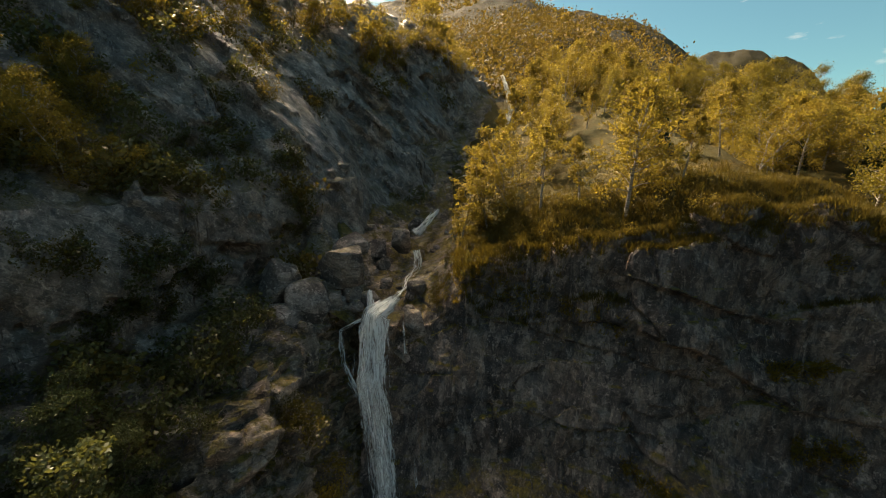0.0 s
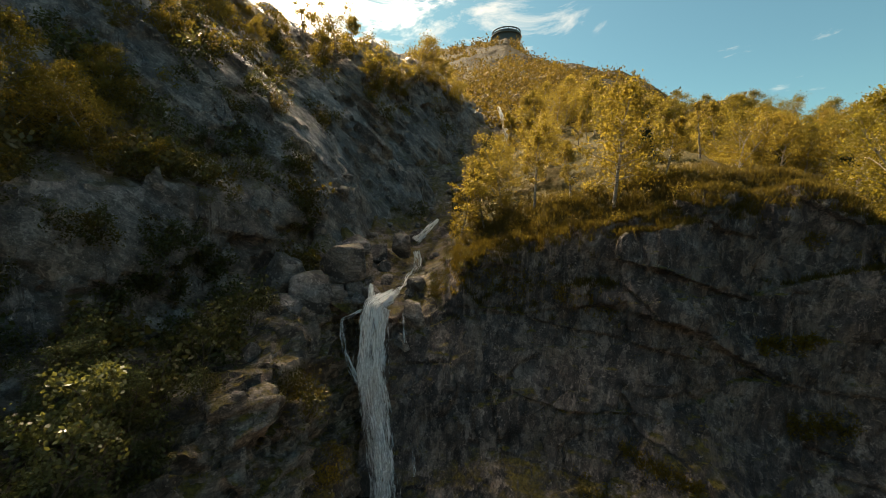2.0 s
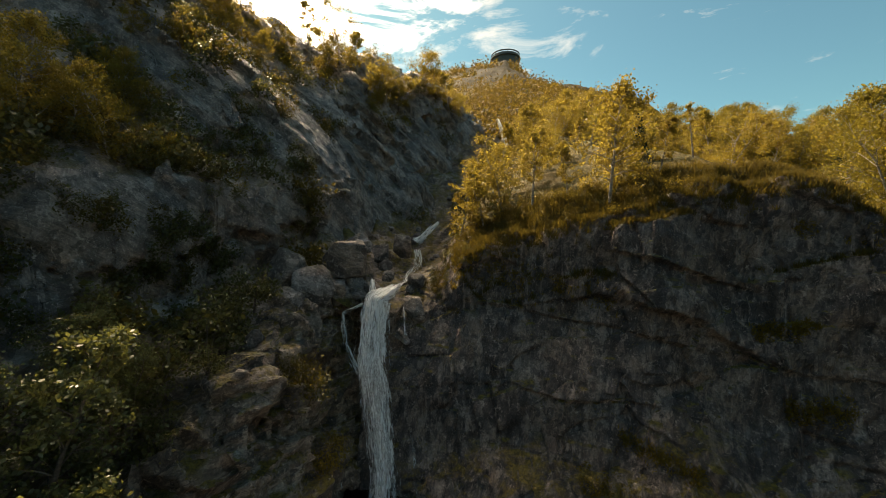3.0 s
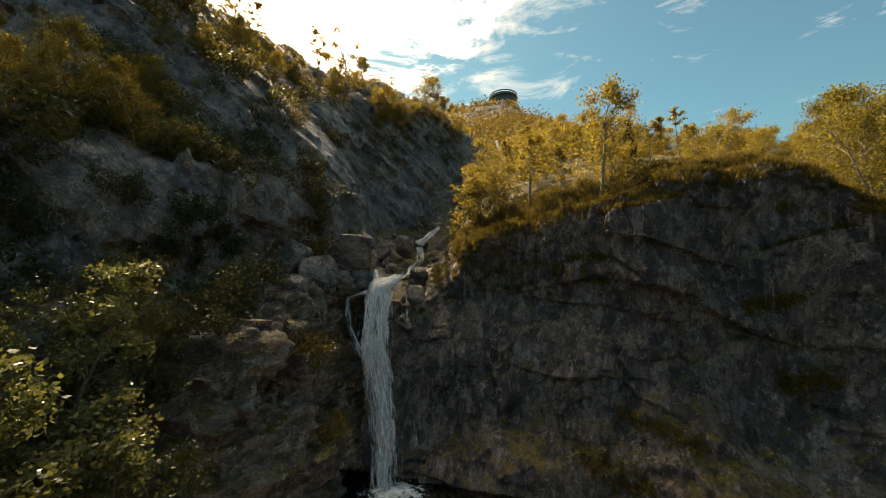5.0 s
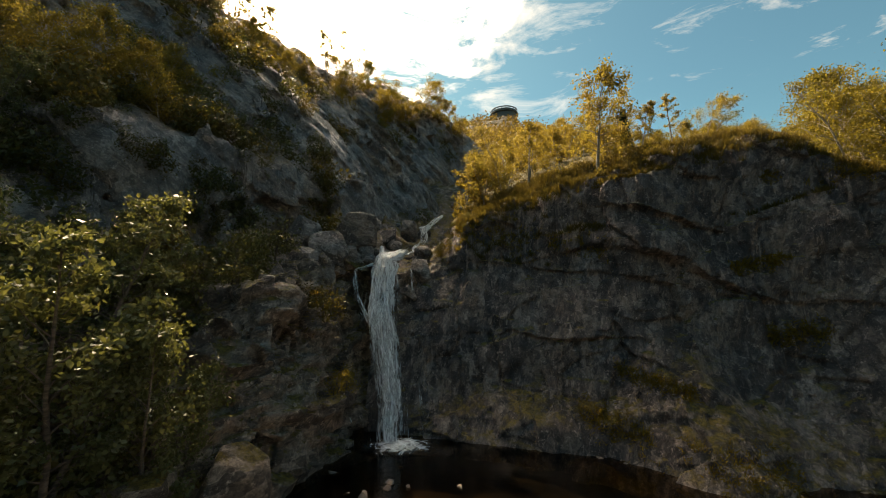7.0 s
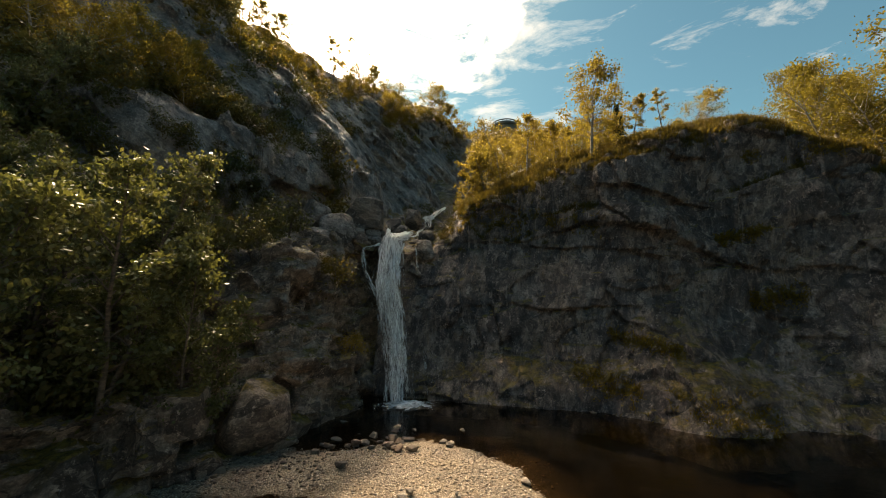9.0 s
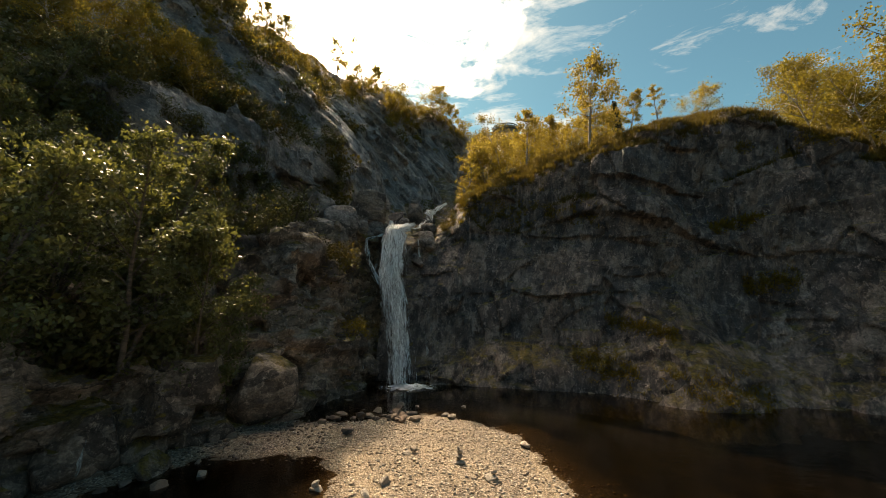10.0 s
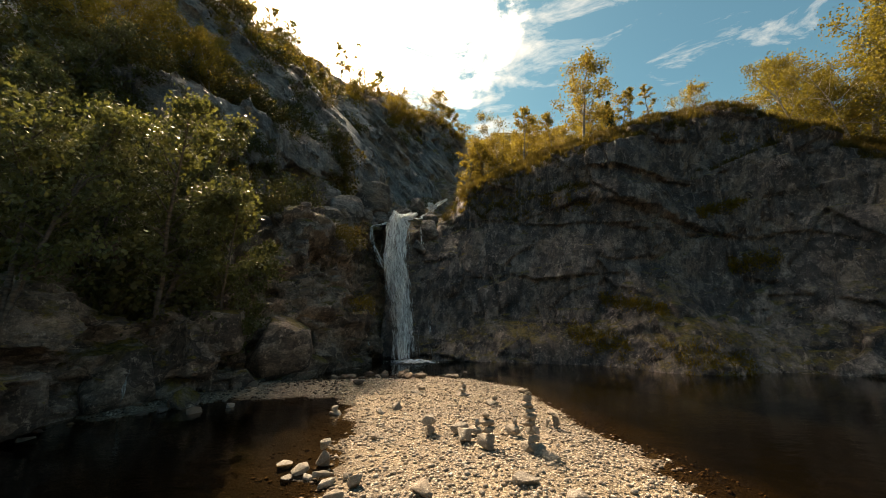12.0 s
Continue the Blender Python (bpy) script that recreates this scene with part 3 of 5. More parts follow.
def broad_cliff(p):
    shelf = p[:, 2] * 0.30 + 0.05 * p[:, 0] + 0.3 * value_noise(p / 5, 5)
    ledge = 0.28 * (shelf - np.floor(shelf)) * np.clip(0.35 + 1.2 * value_noise(p / 6, 6), 0, 1) - 0.1
    return 0.7 * fbm(p / 6.0, 2, 11) + ledge


def fine_cliff(p):
    q = warped(p, 1, 2.2, 0.22)
    a = blocks(turned(q, 6, 12, (3.4, 3.4, 4.6)), 21, 0.9) * 0.36
    b = beds(turned(q, 4, 7, (1.7, 1.7, 2.7)), 31, 0.8) * 0.20
    c = beds(turned(q, 6, -8, (0.7, 0.7, 1.2)), 35, 1.0) * 0.085
    return a + b + c + 0.07 * fbm(p / 0.9, 3, 41)


def base_cliff(x, y, z):
    face = (cliff_foot(x) + cliff_lean(z) - cliff_toe(x, z) - cliff_roof(x, z) - y) * 0.9
    sunk = np.interp(y - rim_line(x), (0.8, 2.6), (0, 1.6)) * step01(x, 1.2, 3.2)      # the turf takes over behind the rim
    return smax(face, (z - upland(x, y) + 0.25 + sunk) * 0.85, 0.7)


part("cliff", surface("cliff", (-4.6, 8.0, -1.0), (25, 27, 18), 0.105, base_cliff, broad_cliff, fine_cliff, 1.6, 1.1), ROCK_CLIFF, crisp=22)
tagged(bpy.data.objects["cliff"], "steep dark grey fractured rock cliff with wet streaks above the pool", "cliff", kind="structure")


def broad_low(p):
    return 0.7 * fbm(p / 4, 2, 71)


def fine_low(p):
    q = warped(p, 2, 2.4, 0.2)
    a = blocks(turned(q, 15, 24, (3.2, 2.6, 1.7)), 52, 1.3) * 0.62
    b = beds(turned(q, 18, 24, (1.5, 1.3, 0.72)), 62, 1.1) * 0.42
    c = beds(turned(q, 12, 30, (0.62, 0.6, 0.34)), 65, 1.2) * 0.11
    return a + b + c + 0.08 * fbm(p / 0.9, 3, 81)


def base_low(x, y, z):
    lean = np.interp(z, (-2, 0, 3, 9), (0.6, 0, -0.6, -2.0))
    return smax((x - low_foot(y) - lean) * 0.85, (z - low_top(x, y)) * 0.8, 1.0)


part("rock_outcrop", surface("rock_outcrop", (-19, -4, -1.0), (-2.4, 27, 12.5), 0.125, base_low, broad_low, fine_low, 1.5, 1.7), ROCK_LOW, crisp=22)
tagged(bpy.data.objects["rock_outcrop"], "low brown-grey mossy rock outcrop beside the waterfall", "rock outcrop", kind="structure")


def broad_hill(p):
    return 0.7 * fbm(p / 8, 2, 98)


def fine_hill(p):
    q = warped(p, 3, 5.0, 0.35)
    a = beds(turned(q, 12, -40, (10.0, 5.0, 1.9)), 92, 0.7) * 0.62
    b = beds(turned(q, 12, -44, (5.0, 2.6, 0.9)), 95, 0.8) * 0.42
    c = beds(turned(q, 16, -38, (2.0, 1.1, 0.5)), 97, 1.0) * 0.13
    return a + b + c


def base_hill(x, y, z):
    f = (z - hillside(x, y)) * 0.42
    d = (foot_x(y) - x) * 0.86
    deep_ = np.interp(y, (12, 15, 26, 30), (0.0, 1.3, 1.5, 0.0))          # the foot is undercut above the ledge of boulders
    return smax(f, np.minimum((foot_z(y) + 2.3 - z), deep_ - 0.35 - d) * 0.7, 0.3)


part("hillside", surface("hillside", (-38, -4, 4), (11, 62, 42), 0.26, base_hill, broad_hill, fine_hill, 1.3, 1.2), ROCK_HILL, crisp=22)
tagged(bpy.data.objects["hillside"], "steep grey banded rock hillside with shrubs and shining wet slabs", "hillside", kind="structure")


def sheet(name, xs, ys, height, material):
    """A ground sheet over a grid of plan points."""
    x, y = np.meshgrid(xs, ys, indexing="ij")
    z = height(x, y)
    nx, ny = x.shape
    i = np.arange(nx * ny).reshape(nx, ny)
    faces = np.stack([i[:-1, :-1], i[1:, :-1], i[1:, 1:], i[:-1, 1:]], -1).reshape(-1, 4)
    return part(name, mesh_of(name, np.stack([x, y, z], -1).reshape(-1, 3), faces), material)


def flat(x, y):
    return np.stack([x.ravel(), y.ravel(), np.zeros(x.size)], 1).astype(np.float32)


def upland_ground():
    """Turf above the cliff: rows run back from the rim."""
    xs = np.arange(1.0, 60, 0.3)
    back_ = np.concatenate([np.arange(0, 14, 0.25), np.arange(14, 60, 0.7)])
    x, d = np.meshgrid(xs, back_, indexing="ij")
    y = rim_line(x) + 0.9 + d + 0.5 * value_noise(flat(x, x * 0) * 0.8, 7).reshape(x.shape)
    n = flat(x, y)
    bumps = (0.35 * fbm(n / 3.0, 3, 3) + 0.12 * fbm(n / 0.6, 2, 4)).reshape(x.shape)
    z = upland(x, y) + bumps + np.interp(d, (0, 1.0, 2.5), (-1.3, -0.35, 0.1)) - np.interp(x, (3, 7), (0.9, 0.0)) * np.interp(d, (2, 6), (1, 0))
    i = np.arange(x.size).reshape(x.shape)
    faces = np.stack([i[:-1, :-1], i[1:, :-1], i[1:, 1:], i[:-1, 1:]], -1).reshape(-1, 4)
    return part("upland_ground", mesh_of("upland_ground", np.stack([x, y, z], -1).reshape(-1, 3), faces), TURF)


tagged(upland_ground(), "grassy autumn slope of turf and heather above the cliff", "ground", kind="structure")


def gully_height(x, y):
    d = x - stream_x(y)
    n = flat(x, y)
    rough = (0.35 * blocks(n / np.float32(1.3), 14, 0.9) + 0.15 * blocks(n / np.float32(0.5), 15, 0.9) + 0.3 * fbm(n / 3, 2, 16)).reshape(x.shape)
    top = stream_z(y) - 0.55 + np.interp(np.abs(d), (0, 0.7, 2.5, 5, 9), (0, 0.25, 0.8, 2.2, 5.5)) + rough * np.interp(np.abs(d), (0, 0.8, 2), (0.25, 0.7, 1.0))
    return np.where(d > 0.7, np.minimum(top, upland(x, y) - 0.9), top)


tagged(sheet("gully_floor", np.arange(-9, 17, 0.2), np.arange(21.5, 62, 0.2), gully_height, ROCK_LOW), "stony brown stream gully above the waterfall", "stream bed", kind="structure")


def crest(x):
    return np.interp(x, (-120, 0, 32, 60, 79, 100, 115, 150, 219, 244, 277, 325, 420, 600), (215, 224, 231, 235, 238, 229, 215, 204, 201, 190, 169, 136, 106, 60))


def far_height(x, y):
    """The long wooded hill that climbs to the round lookout."""
    n = flat(x, y)
    near_ = upland(x, np.minimum(y, 70)) - 1.0
    t = np.clip((y - 66) / 440.0, 0, 1)
    foot = np.interp(x / np.maximum(y, 50), (0.25, 0.6), (30, 17))
    far_ = foot + (crest(x * np.clip(500 / np.maximum(y, 60), 1, 2.5)) - foot) * t ** 0.98 - 0.5 * np.maximum(0, y - 506)
    w = step01(y, 56, 74)
    rough = (w.ravel() * (0.6 + 5.0 * t.ravel()) * fbm(n / 34, 5, 6, 0.55) + 0.4 * fbm(n / 4, 2, 8)).reshape(x.shape)
    return near_ * (1 - w) + far_ * w + rough - (1 - w) * 1.0


hill = sheet("far_hill", np.concatenate([np.arange(-60, 60, 2.0), np.arange(60, 520, 3.5)]), np.concatenate([np.arange(54, 140, 1.6), np.arange(140, 560, 3.5)]), far_height, MOUNTAIN)
tagged(hill, "long distant hill of rock and golden scrub", "hill", kind="structure")


def mountain(cx, cy, rx, ry, h, seed):
    def height(x, y):
        n = flat(x, y)
        d = np.hypot((x - cx) / rx, (y - cy) / ry)
        return h * np.clip(1.1 - 0.55 * d ** 2.4, -0.3, 1.0) + (14 * fbm(n / 90, 6, seed, 0.62)).reshape(x.shape)
    xs, ys = np.linspace(cx - rx * 1.6, cx + rx * 1.6, 120), np.linspace(cy - ry * 1.5, cy + ry * 1.5, 90)
    ob = sheet("mountain", xs, ys, height, MOUNTAIN)
    return tagged(ob, "far bare rock mountain in haze", "mountain", kind="structure")


mountain(765, 1174, 145, 260, 338, 12)
mountain(1226, 1580, 135, 260, 418, 13)

tagged(sheet("ground", np.concatenate([(-3000, -800, -200, -80), np.arange(-40, 40, 2.0), (80, 200, 800, 3000)]), np.concatenate([(-3000, -800, -200, -80), np.arange(-40, 40, 2.0), (80, 200, 800, 3000)]), lambda x, y: -1.6 + 0 * x, TURF),
       "low valley ground under everything", "ground", kind="structure")


def valley_side(x, y):
    """An unseen slope, added behind and beside the viewer to hold back sky light."""
    away = np.hypot(x * 0.8, np.minimum(y - 10, 0))
    climb = np.interp(away, (26, 40, 90, 200, 420), (-2.5, 2, 16, 55, 110))
    return np.where(y < 8, climb, -2.5) + (np.interp(away, (30, 60, 300), (0.3, 3, 14)) .ravel() * fbm(flat(x, y) / 25, 4, 44)).reshape(x.shape)


tagged(sheet("valley_side", np.linspace(-420, 420, 140), np.concatenate([np.linspace(-420, -60, 50), np.linspace(-56, 8, 24)]), valley_side, MOUNTAIN), "unseen slope added behind the viewer to hold back sky light", "hill", kind="structure")


def bed_height(x, y):
    n = flat(x, y)
    return bed(x, y) + (0.05 * fbm(n / 1.5, 3, 9) + 0.018 * fbm(n / 0.25, 2, 10)).reshape(x.shape)


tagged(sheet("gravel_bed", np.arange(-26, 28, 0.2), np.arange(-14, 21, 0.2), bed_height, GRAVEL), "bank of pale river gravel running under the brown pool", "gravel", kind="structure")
pool = sheet("pool_water", np.linspace(-26, 28, 60), np.linspace(-14, 20.5, 60), lambda x, y: 0 * x, WATER)
pool.visible_shadow = False
tagged(pool, "clear dark brown pool water below the waterfall", "water", kind="structure")


# ---- falling water ----
def ribbon(name, path, material, parent, seed, across=14, along=60, bulge=0.25):
    """A sheet of falling water along path rows (x, y, z, width): u across and v down in metres, ragged at its sides."""
    path = np.array(path, float)
    t = np.linspace(0, len(path) - 1, along)
    c = np.stack([np.interp(t, np.arange(len(path)), path[:, k]) for k in range(4)], 1)
    for k in range(3):
        c[1:-1, k] = (c[:-2, k] + 2 * c[1:-1, k] + c[2:, k]) / 4
    run_ = np.concatenate([[0], np.cumsum(np.linalg.norm(np.diff(c[:, :3], axis=0), axis=1))])
    u = np.linspace(-1, 1, across)
    way_ = np.gradient(c[:, :3], axis=0)
    side = np.cross(way_, np.tile((0.0, -0.8, 0.6), (along, 1)))
    side /= np.linalg.norm(side, axis=1)[:, None]
    side *= np.where(side[:, :1] < 0, -1, 1)
    out_ = np.cross(side, way_)
    out_ /= np.linalg.norm(out_, axis=1)[:, None]
    out_ *= np.where(out_[:, 1:2] > 0, -1, 1)
    rng = np.random.default_rng(seed)
    q = np.stack([np.repeat(run_, across) * 1.3, np.tile(u, along) * 3, np.full(along * across, seed * 3.7)], 1).astype(np.float32)
    ripple = (0.10 * fbm(q, 3, seed)).reshape(along, across)
    co = c[:, None, :3] + side[:, None, :] * (u[None, :, None] * c[:, None, 3:4] / 2) + out_[:, None, :] * ((1 - u[None, :, None] ** 2) * bulge * c[:, None, 3:4] + ripple[..., None])
    i = np.arange(along * across).reshape(along, across)
    faces = np.stack([i[:-1, :-1], i[:-1, 1:], i[1:, 1:], i[1:, :-1]], -1).reshape(-1, 4)
    me = mesh_of(name, co.reshape(-1, 3), faces)
    uv = np.stack([np.repeat(u[None, :] * c[:, 3:4] / 2 + seed * 2.3, 1, 0), np.repeat(run_[:, None], across, 1)], -1).reshape(-1, 2)
    layer = me.uv_layers.new(name="UVMap")
    layer.data.foreach_set("uv", uv[faces.ravel()].astype(np.float32).ravel())
    ends = np.minimum(1, np.minimum(np.arange(along) / (0.12 * along), 0.75 + np.arange(along)[::-1] / (0.1 * along)))
    body = (np.clip(1.15 - 1.5 * np.abs(u) ** 2, -0.6, 1)[None, :] - 1.6 * (1 - ends[:, None])).ravel()
    a = me.attributes.new("body", "FLOAT", "POINT")
    a.data.foreach_set("value", body.astype(np.float32))
    return part(name, me, material, parent)


def shifted(path, dx, dy, dz, w):
    return [(x + dx, y + dy, z + dz, q * w) for x, y, z, q in path]


MAIN = [(-2.6, 22.3, 10.3, 0.45), (-3.1, 21.8, 9.9, 0.9), (-3.9, 21.1, 9.3, 2.0), (-3.85, 20.2, 7.9, 2.2), (-3.9, 19.3, 6.2, 2.3), (-3.65, 18.7, 4.8, 1.75), (-3.3, 17.9, 3.1, 1.55), (-3.0, 17.1, 1.4, 1.65), (-2.85, 16.5, 0.0, 1.9)]
LEFT = [(-4.2, 21.1, 9.35, 0.4), (-5.0, 20.8, 9.03, 0.3), (-5.7, 20.4, 8.75, 0.3), (-5.6, 20.0, 8.0, 0.45), (-5.4, 19.6, 7.2, 0.45), (-5.0, 19.3, 6.4, 0.6), (-4.5, 19.0, 5.6, 0.5)]
waterfall = new("waterfall")
ribbon("main_fall", MAIN, FALL, waterfall, 1, 18, 90)
ribbon("front_spray", shifted(MAIN[1:], 0.05, -0.22, 0, 1.15), FALL_THIN, waterfall, 2, 18, 90)
ribbon("side_strand", LEFT, FALL_SIDE, waterfall, 3, 10, 70, 0.15)
ribbon("notch_strand", [(-4.4, 22.5, 10.5, 0.3), (-4.35, 22.1, 10.2, 0.45), (-4.15, 21.5, 9.7, 0.6), (-3.9, 20.8, 8.9, 0.7)], FALL, waterfall, 10, 8, 40)
ribbon("thin_strand", [(-2.35, 21.4, 9.1, 0.25), (-2.25, 20.8, 8.4, 0.4), (-2.1, 20.2, 7.4, 0.3)], FALL_THIN, waterfall, 4, 8, 30)
ribbon("thin_strand", [(-1.75, 18.6, 3.3, 0.25), (-1.5, 17.6, 2.0, 0.35), (-1.1, 16.7, 0.1, 0.6)], FALL_THIN, waterfall, 11, 8, 30)
ribbon("mist_veil", shifted(MAIN[3:], 0.1, -0.35, 0, 1.5), FALL_THIN, waterfall, 12, 16, 60)
ribbon("thin_strand", [(-5.5, 17.2, 2.0, 0.25), (-5.1, 16.9, 1.1, 0.3), (-4.7, 16.5, 0.1, 0.4)], FALL_THIN, waterfall, 5, 8, 30)
ribbon("trickle", [(-9.05, 4.9, 2.1, 0.12), (-8.95, 4.5, 1.7, 0.15), (-8.9, 4.3, 0.9, 0.12), (-8.85, 4.1, 0.05, 0.16)], FALL_THIN, waterfall, 14, 6, 30)
tagged(waterfall, "white waterfall pouring over dark rock into the brown pool", "waterfall")

STREAM = [(-3.2, 22.1, 9.75, 0.4), (-2.9, 22.9, 9.95, 0.5), (-2.5, 23.8, 10.2, 0.4), (-2.35, 24.6, 10.6, 0.45), (-1.8, 25.3, 11.1, 0.8), (-1.75, 25.7, 11.6, 0.75), (-1.85, 26.1, 12.2, 0.65)]
stream = new("stream_cascade")
ribbon("lower_cascade", STREAM, FALL_SIDE, stream, 6, 10, 70, 0.15)
ribbon("middle_cascade", [(-2.5, 30.0, 12.6, 0.9), (-1.95, 30.6, 12.85, 1.0), (-1.4, 31.2, 13.4, 0.8), (-0.8, 31.8, 14.0, 0.7), (-0.4, 32.4, 14.4, 0.4)], FALL, stream, 7, 10, 50, 0.15)
ribbon("middle_cascade", [(0.2, 38.3, 15.9, 0.7), (0.9, 39.2, 16.1, 0.5), (1.6, 40.4, 16.9, 0.7), (2.4, 41.5, 17.3, 0.5)], FALL_THIN, stream, 8, 10, 40, 0.15)
ribbon("upper_cascade", [(5.9, 48.0, 20.9, 1.3), (6.8, 50.0, 22.2, 1.5), (8.2, 51.8, 24.0, 1.0), (8.9, 53.2, 25.8, 0.9), (8.6, 54.2, 28.0, 0.9), (8.0, 55.4, 30.4, 0.6)], FALL, stream, 9, 12, 60, 0.15)
tagged(stream, "white mountain stream tumbling down a stony gully", "stream")


def foam():
    m = Mat("foam")
    d = m.noise(2.4, 7, 0.7, dist=0.6)
    r = m.t.nodes.new("ShaderNodeAttribute")
    r.attribute_name = "body"
    a = m.ramp(m.math("ADD", m.math("MULTIPLY", d, 0.9), m.math("MULTIPLY", r.outputs["Fac"], 0.45)), (0.58, 0.0), (0.88, 1.0))
    white = m.node("ShaderNodeBsdfPrincipled", Base_Color=(0.8, 0.84, 0.85, 1), Roughness=0.6, Normal=m.bump(d, 0.9, 0.1))
    s = m.node("ShaderNodeMixShader", Fac=a)
    m.put(s.inputs[1], m.node("ShaderNodeBsdfTransparent").outputs["BSDF"])
    m.put(s.inputs[2], white.outputs["BSDF"])
    m.put(m.out.inputs["Surface"], s.outputs["Shader"])
    rings, spokes = 16, 48
    k, a_ = np.meshgrid(np.linspace(0, 1, rings), np.linspace(0, 2 * np.pi, spokes, endpoint=False), indexing="ij")
    x, y = -2.35 + 2.2 * k * np.cos(a_), 16.0 + 1.5 * k * np.sin(a_)
    lump = fbm(np.stack([x.ravel() * 3, y.ravel() * 3, x.ravel() * 0], 1).astype(np.float32), 3, 19).reshape(x.shape)
    z = 0.02 + np.clip(0.75 - k, 0, 1) * (0.16 + 0.14 * lump)
    i = np.arange(rings * spokes).reshape(rings, spokes)
    j = np.roll(i, -1, 1)
    faces = np.stack([i[:-1], i[1:], j[1:], j[:-1]], -1).reshape(-1, 4)
    me = mesh_of("foam", np.stack([x, y, z], -1).reshape(-1, 3), faces)
    at = me.attributes.new("body", "FLOAT", "POINT")
    at.data.foreach_set("value", (1 - k).ravel().astype(np.float32))
    part("foam", me, m.m, waterfall, "white foam where the fall meets the pool")


foam()


# ---- stones ----
def stone_mesh(name, seed, cuts=9, detail=3, rough=0.08):
    """An angular, worn stone about 1 m across, resting on z = 0."""
    rng = np.random.default_rng(seed)
    bm = bmesh.new()
    bmesh.ops.create_icosphere(bm, subdivisions=detail, radius=0.56)
    v = np.array([w.co[:] for w in bm.verts], np.float32)
    for _ in range(cuts):
        n = rng.normal(size=3)
        n /= np.linalg.norm(n)
        over = np.maximum(0, v @ n - rng.uniform(0.30, 0.46))
        v -= (over * 0.97)[:, None] * n[None, :].astype(np.float32)
    v *= (1 + rough * fbm(v * 3 + seed * 5.1, 3, seed))[:, None]
    v -= (0, 0, v[:, 2].min())
    for w, c in zip(bm.verts, v):
        w.co = c
    me = bpy.data.meshes.new(name)
    bm.to_mesh(me)
    bm.free()
    me.polygons.foreach_set("use_smooth", [True] * len(me.polygons))
    me.set_sharp_from_angle(angle=radians(24))
    return me


def split_stone(name, seed, points=15, worn=0.035):
    """A stone broken along flat faces, its edges worn, about 1 m across and resting on z = 0."""
    rng = np.random.default_rng(seed)
    bm = bmesh.new()
    for k in range(points):
        d = rng.normal(size=3)
        d /= np.abs(d).max() ** 0.55 * np.linalg.norm(d) ** 0.45
        bm.verts.new(tuple(d * rng.uniform(0.40, 0.52)))
    bmesh.ops.convex_hull(bm, input=bm.verts)
    for v in [v for v in bm.verts if not v.link_faces]:
        bm.verts.remove(v)
    bmesh.ops.dissolve_limit(bm, angle_limit=radians(14), verts=bm.verts, edges=bm.edges)
    bmesh.ops.bevel(bm, geom=list(bm.edges), offset=worn, segments=2, profile=0.5, affect="EDGES")
    bmesh.ops.triangulate(bm, faces=bm.faces)
    low = min(v.co.z for v in bm.verts)
    for v in bm.verts:
        v.co.z -= low
    me = bpy.data.meshes.new(name)
    bm.to_mesh(me)
    bm.free()
    me.polygons.foreach_set("use_smooth", [True] * len(me.polygons))
    me.set_sharp_from_angle(angle=radians(30))
    return me


def stone_material(name, tones, flecks=0.5):
    """Weathered stone whose tone differs from one stone to the next."""
    m = Mat(name)
    own = m.t.nodes.new("ShaderNodeObjectInfo").outputs["Random"]
    color = m.ramp(own, *[(k / (len(tones) - 1), c) for k, c in enumerate(tones)])
    src = m.t.nodes.new("ShaderNodeTexCoord").outputs["Object"]
    color = m.mix(m.ramp(m.noise(3.0, 7, 0.7, src), (0.3, 0.6), (0.6, 0.0)), color, (0.09, 0.075, 0.06))
    color = m.mix(m.ramp(m.noise(12.0, 5, 0.7, src), (0.55, 0.0), (0.75, flecks)), color, (0.6, 0.56, 0.5))
    n = m.bump(m.noise(5, 8, 0.7, src), 0.6, 0.06)
    return m.finish(color, 0.78, m.bump(m.noise(26, 5, 0.7, src), 0.4, 0.02, n), Specular_IOR_Level=0.3)


STONE = stone_material("cairn_stone", ((0.20, 0.175, 0.15), (0.33, 0.29, 0.24), (0.26, 0.205, 0.155), (0.38, 0.34, 0.29), (0.30, 0.235, 0.175)))
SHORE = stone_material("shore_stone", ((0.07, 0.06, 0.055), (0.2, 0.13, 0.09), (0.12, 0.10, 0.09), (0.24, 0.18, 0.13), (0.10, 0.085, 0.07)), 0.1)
CAIRN_MESHES = [split_stone("stone", 100 + k, 13 + k % 5) for k in range(9)]
BOULDER_MESHES = [split_stone("boulder", 200 + k, 16 + k % 4, 0.03) for k in range(7)]
ROUND_MESHES = [stone_mesh("boulder", 220 + k, 3, 4, 0.06) for k in range(3)]
for me in CAIRN_MESHES:
    me.materials.append(STONE)
for me in BOULDER_MESHES + ROUND_MESHES:
    me.materials.append(BOULDER)
bpy.context.view_layer.update()
GRAPH = bpy.context.evaluated_depsgraph_get()
TREES = {name: BVHTree.FromObject(bpy.data.objects[name], GRAPH) for name in ("hillside", "rock_outcrop", "gully_floor", "cliff", "upland_ground", "far_hill")}


def ground_z(x, y, names, from_z=60.0):
    """Height of the topmost of the named surfaces at a plan point, and how steep it is there."""
    best, flatness = -1.0, 1.0
    for name in names:
        place, normal, _, _ = TREES[name].ray_cast(Vector((x, y, from_z)), Vector((0, 0, -1)))
        if place and place.z > best:
            best, flatness = place.z, normal.z
    return best, flatness


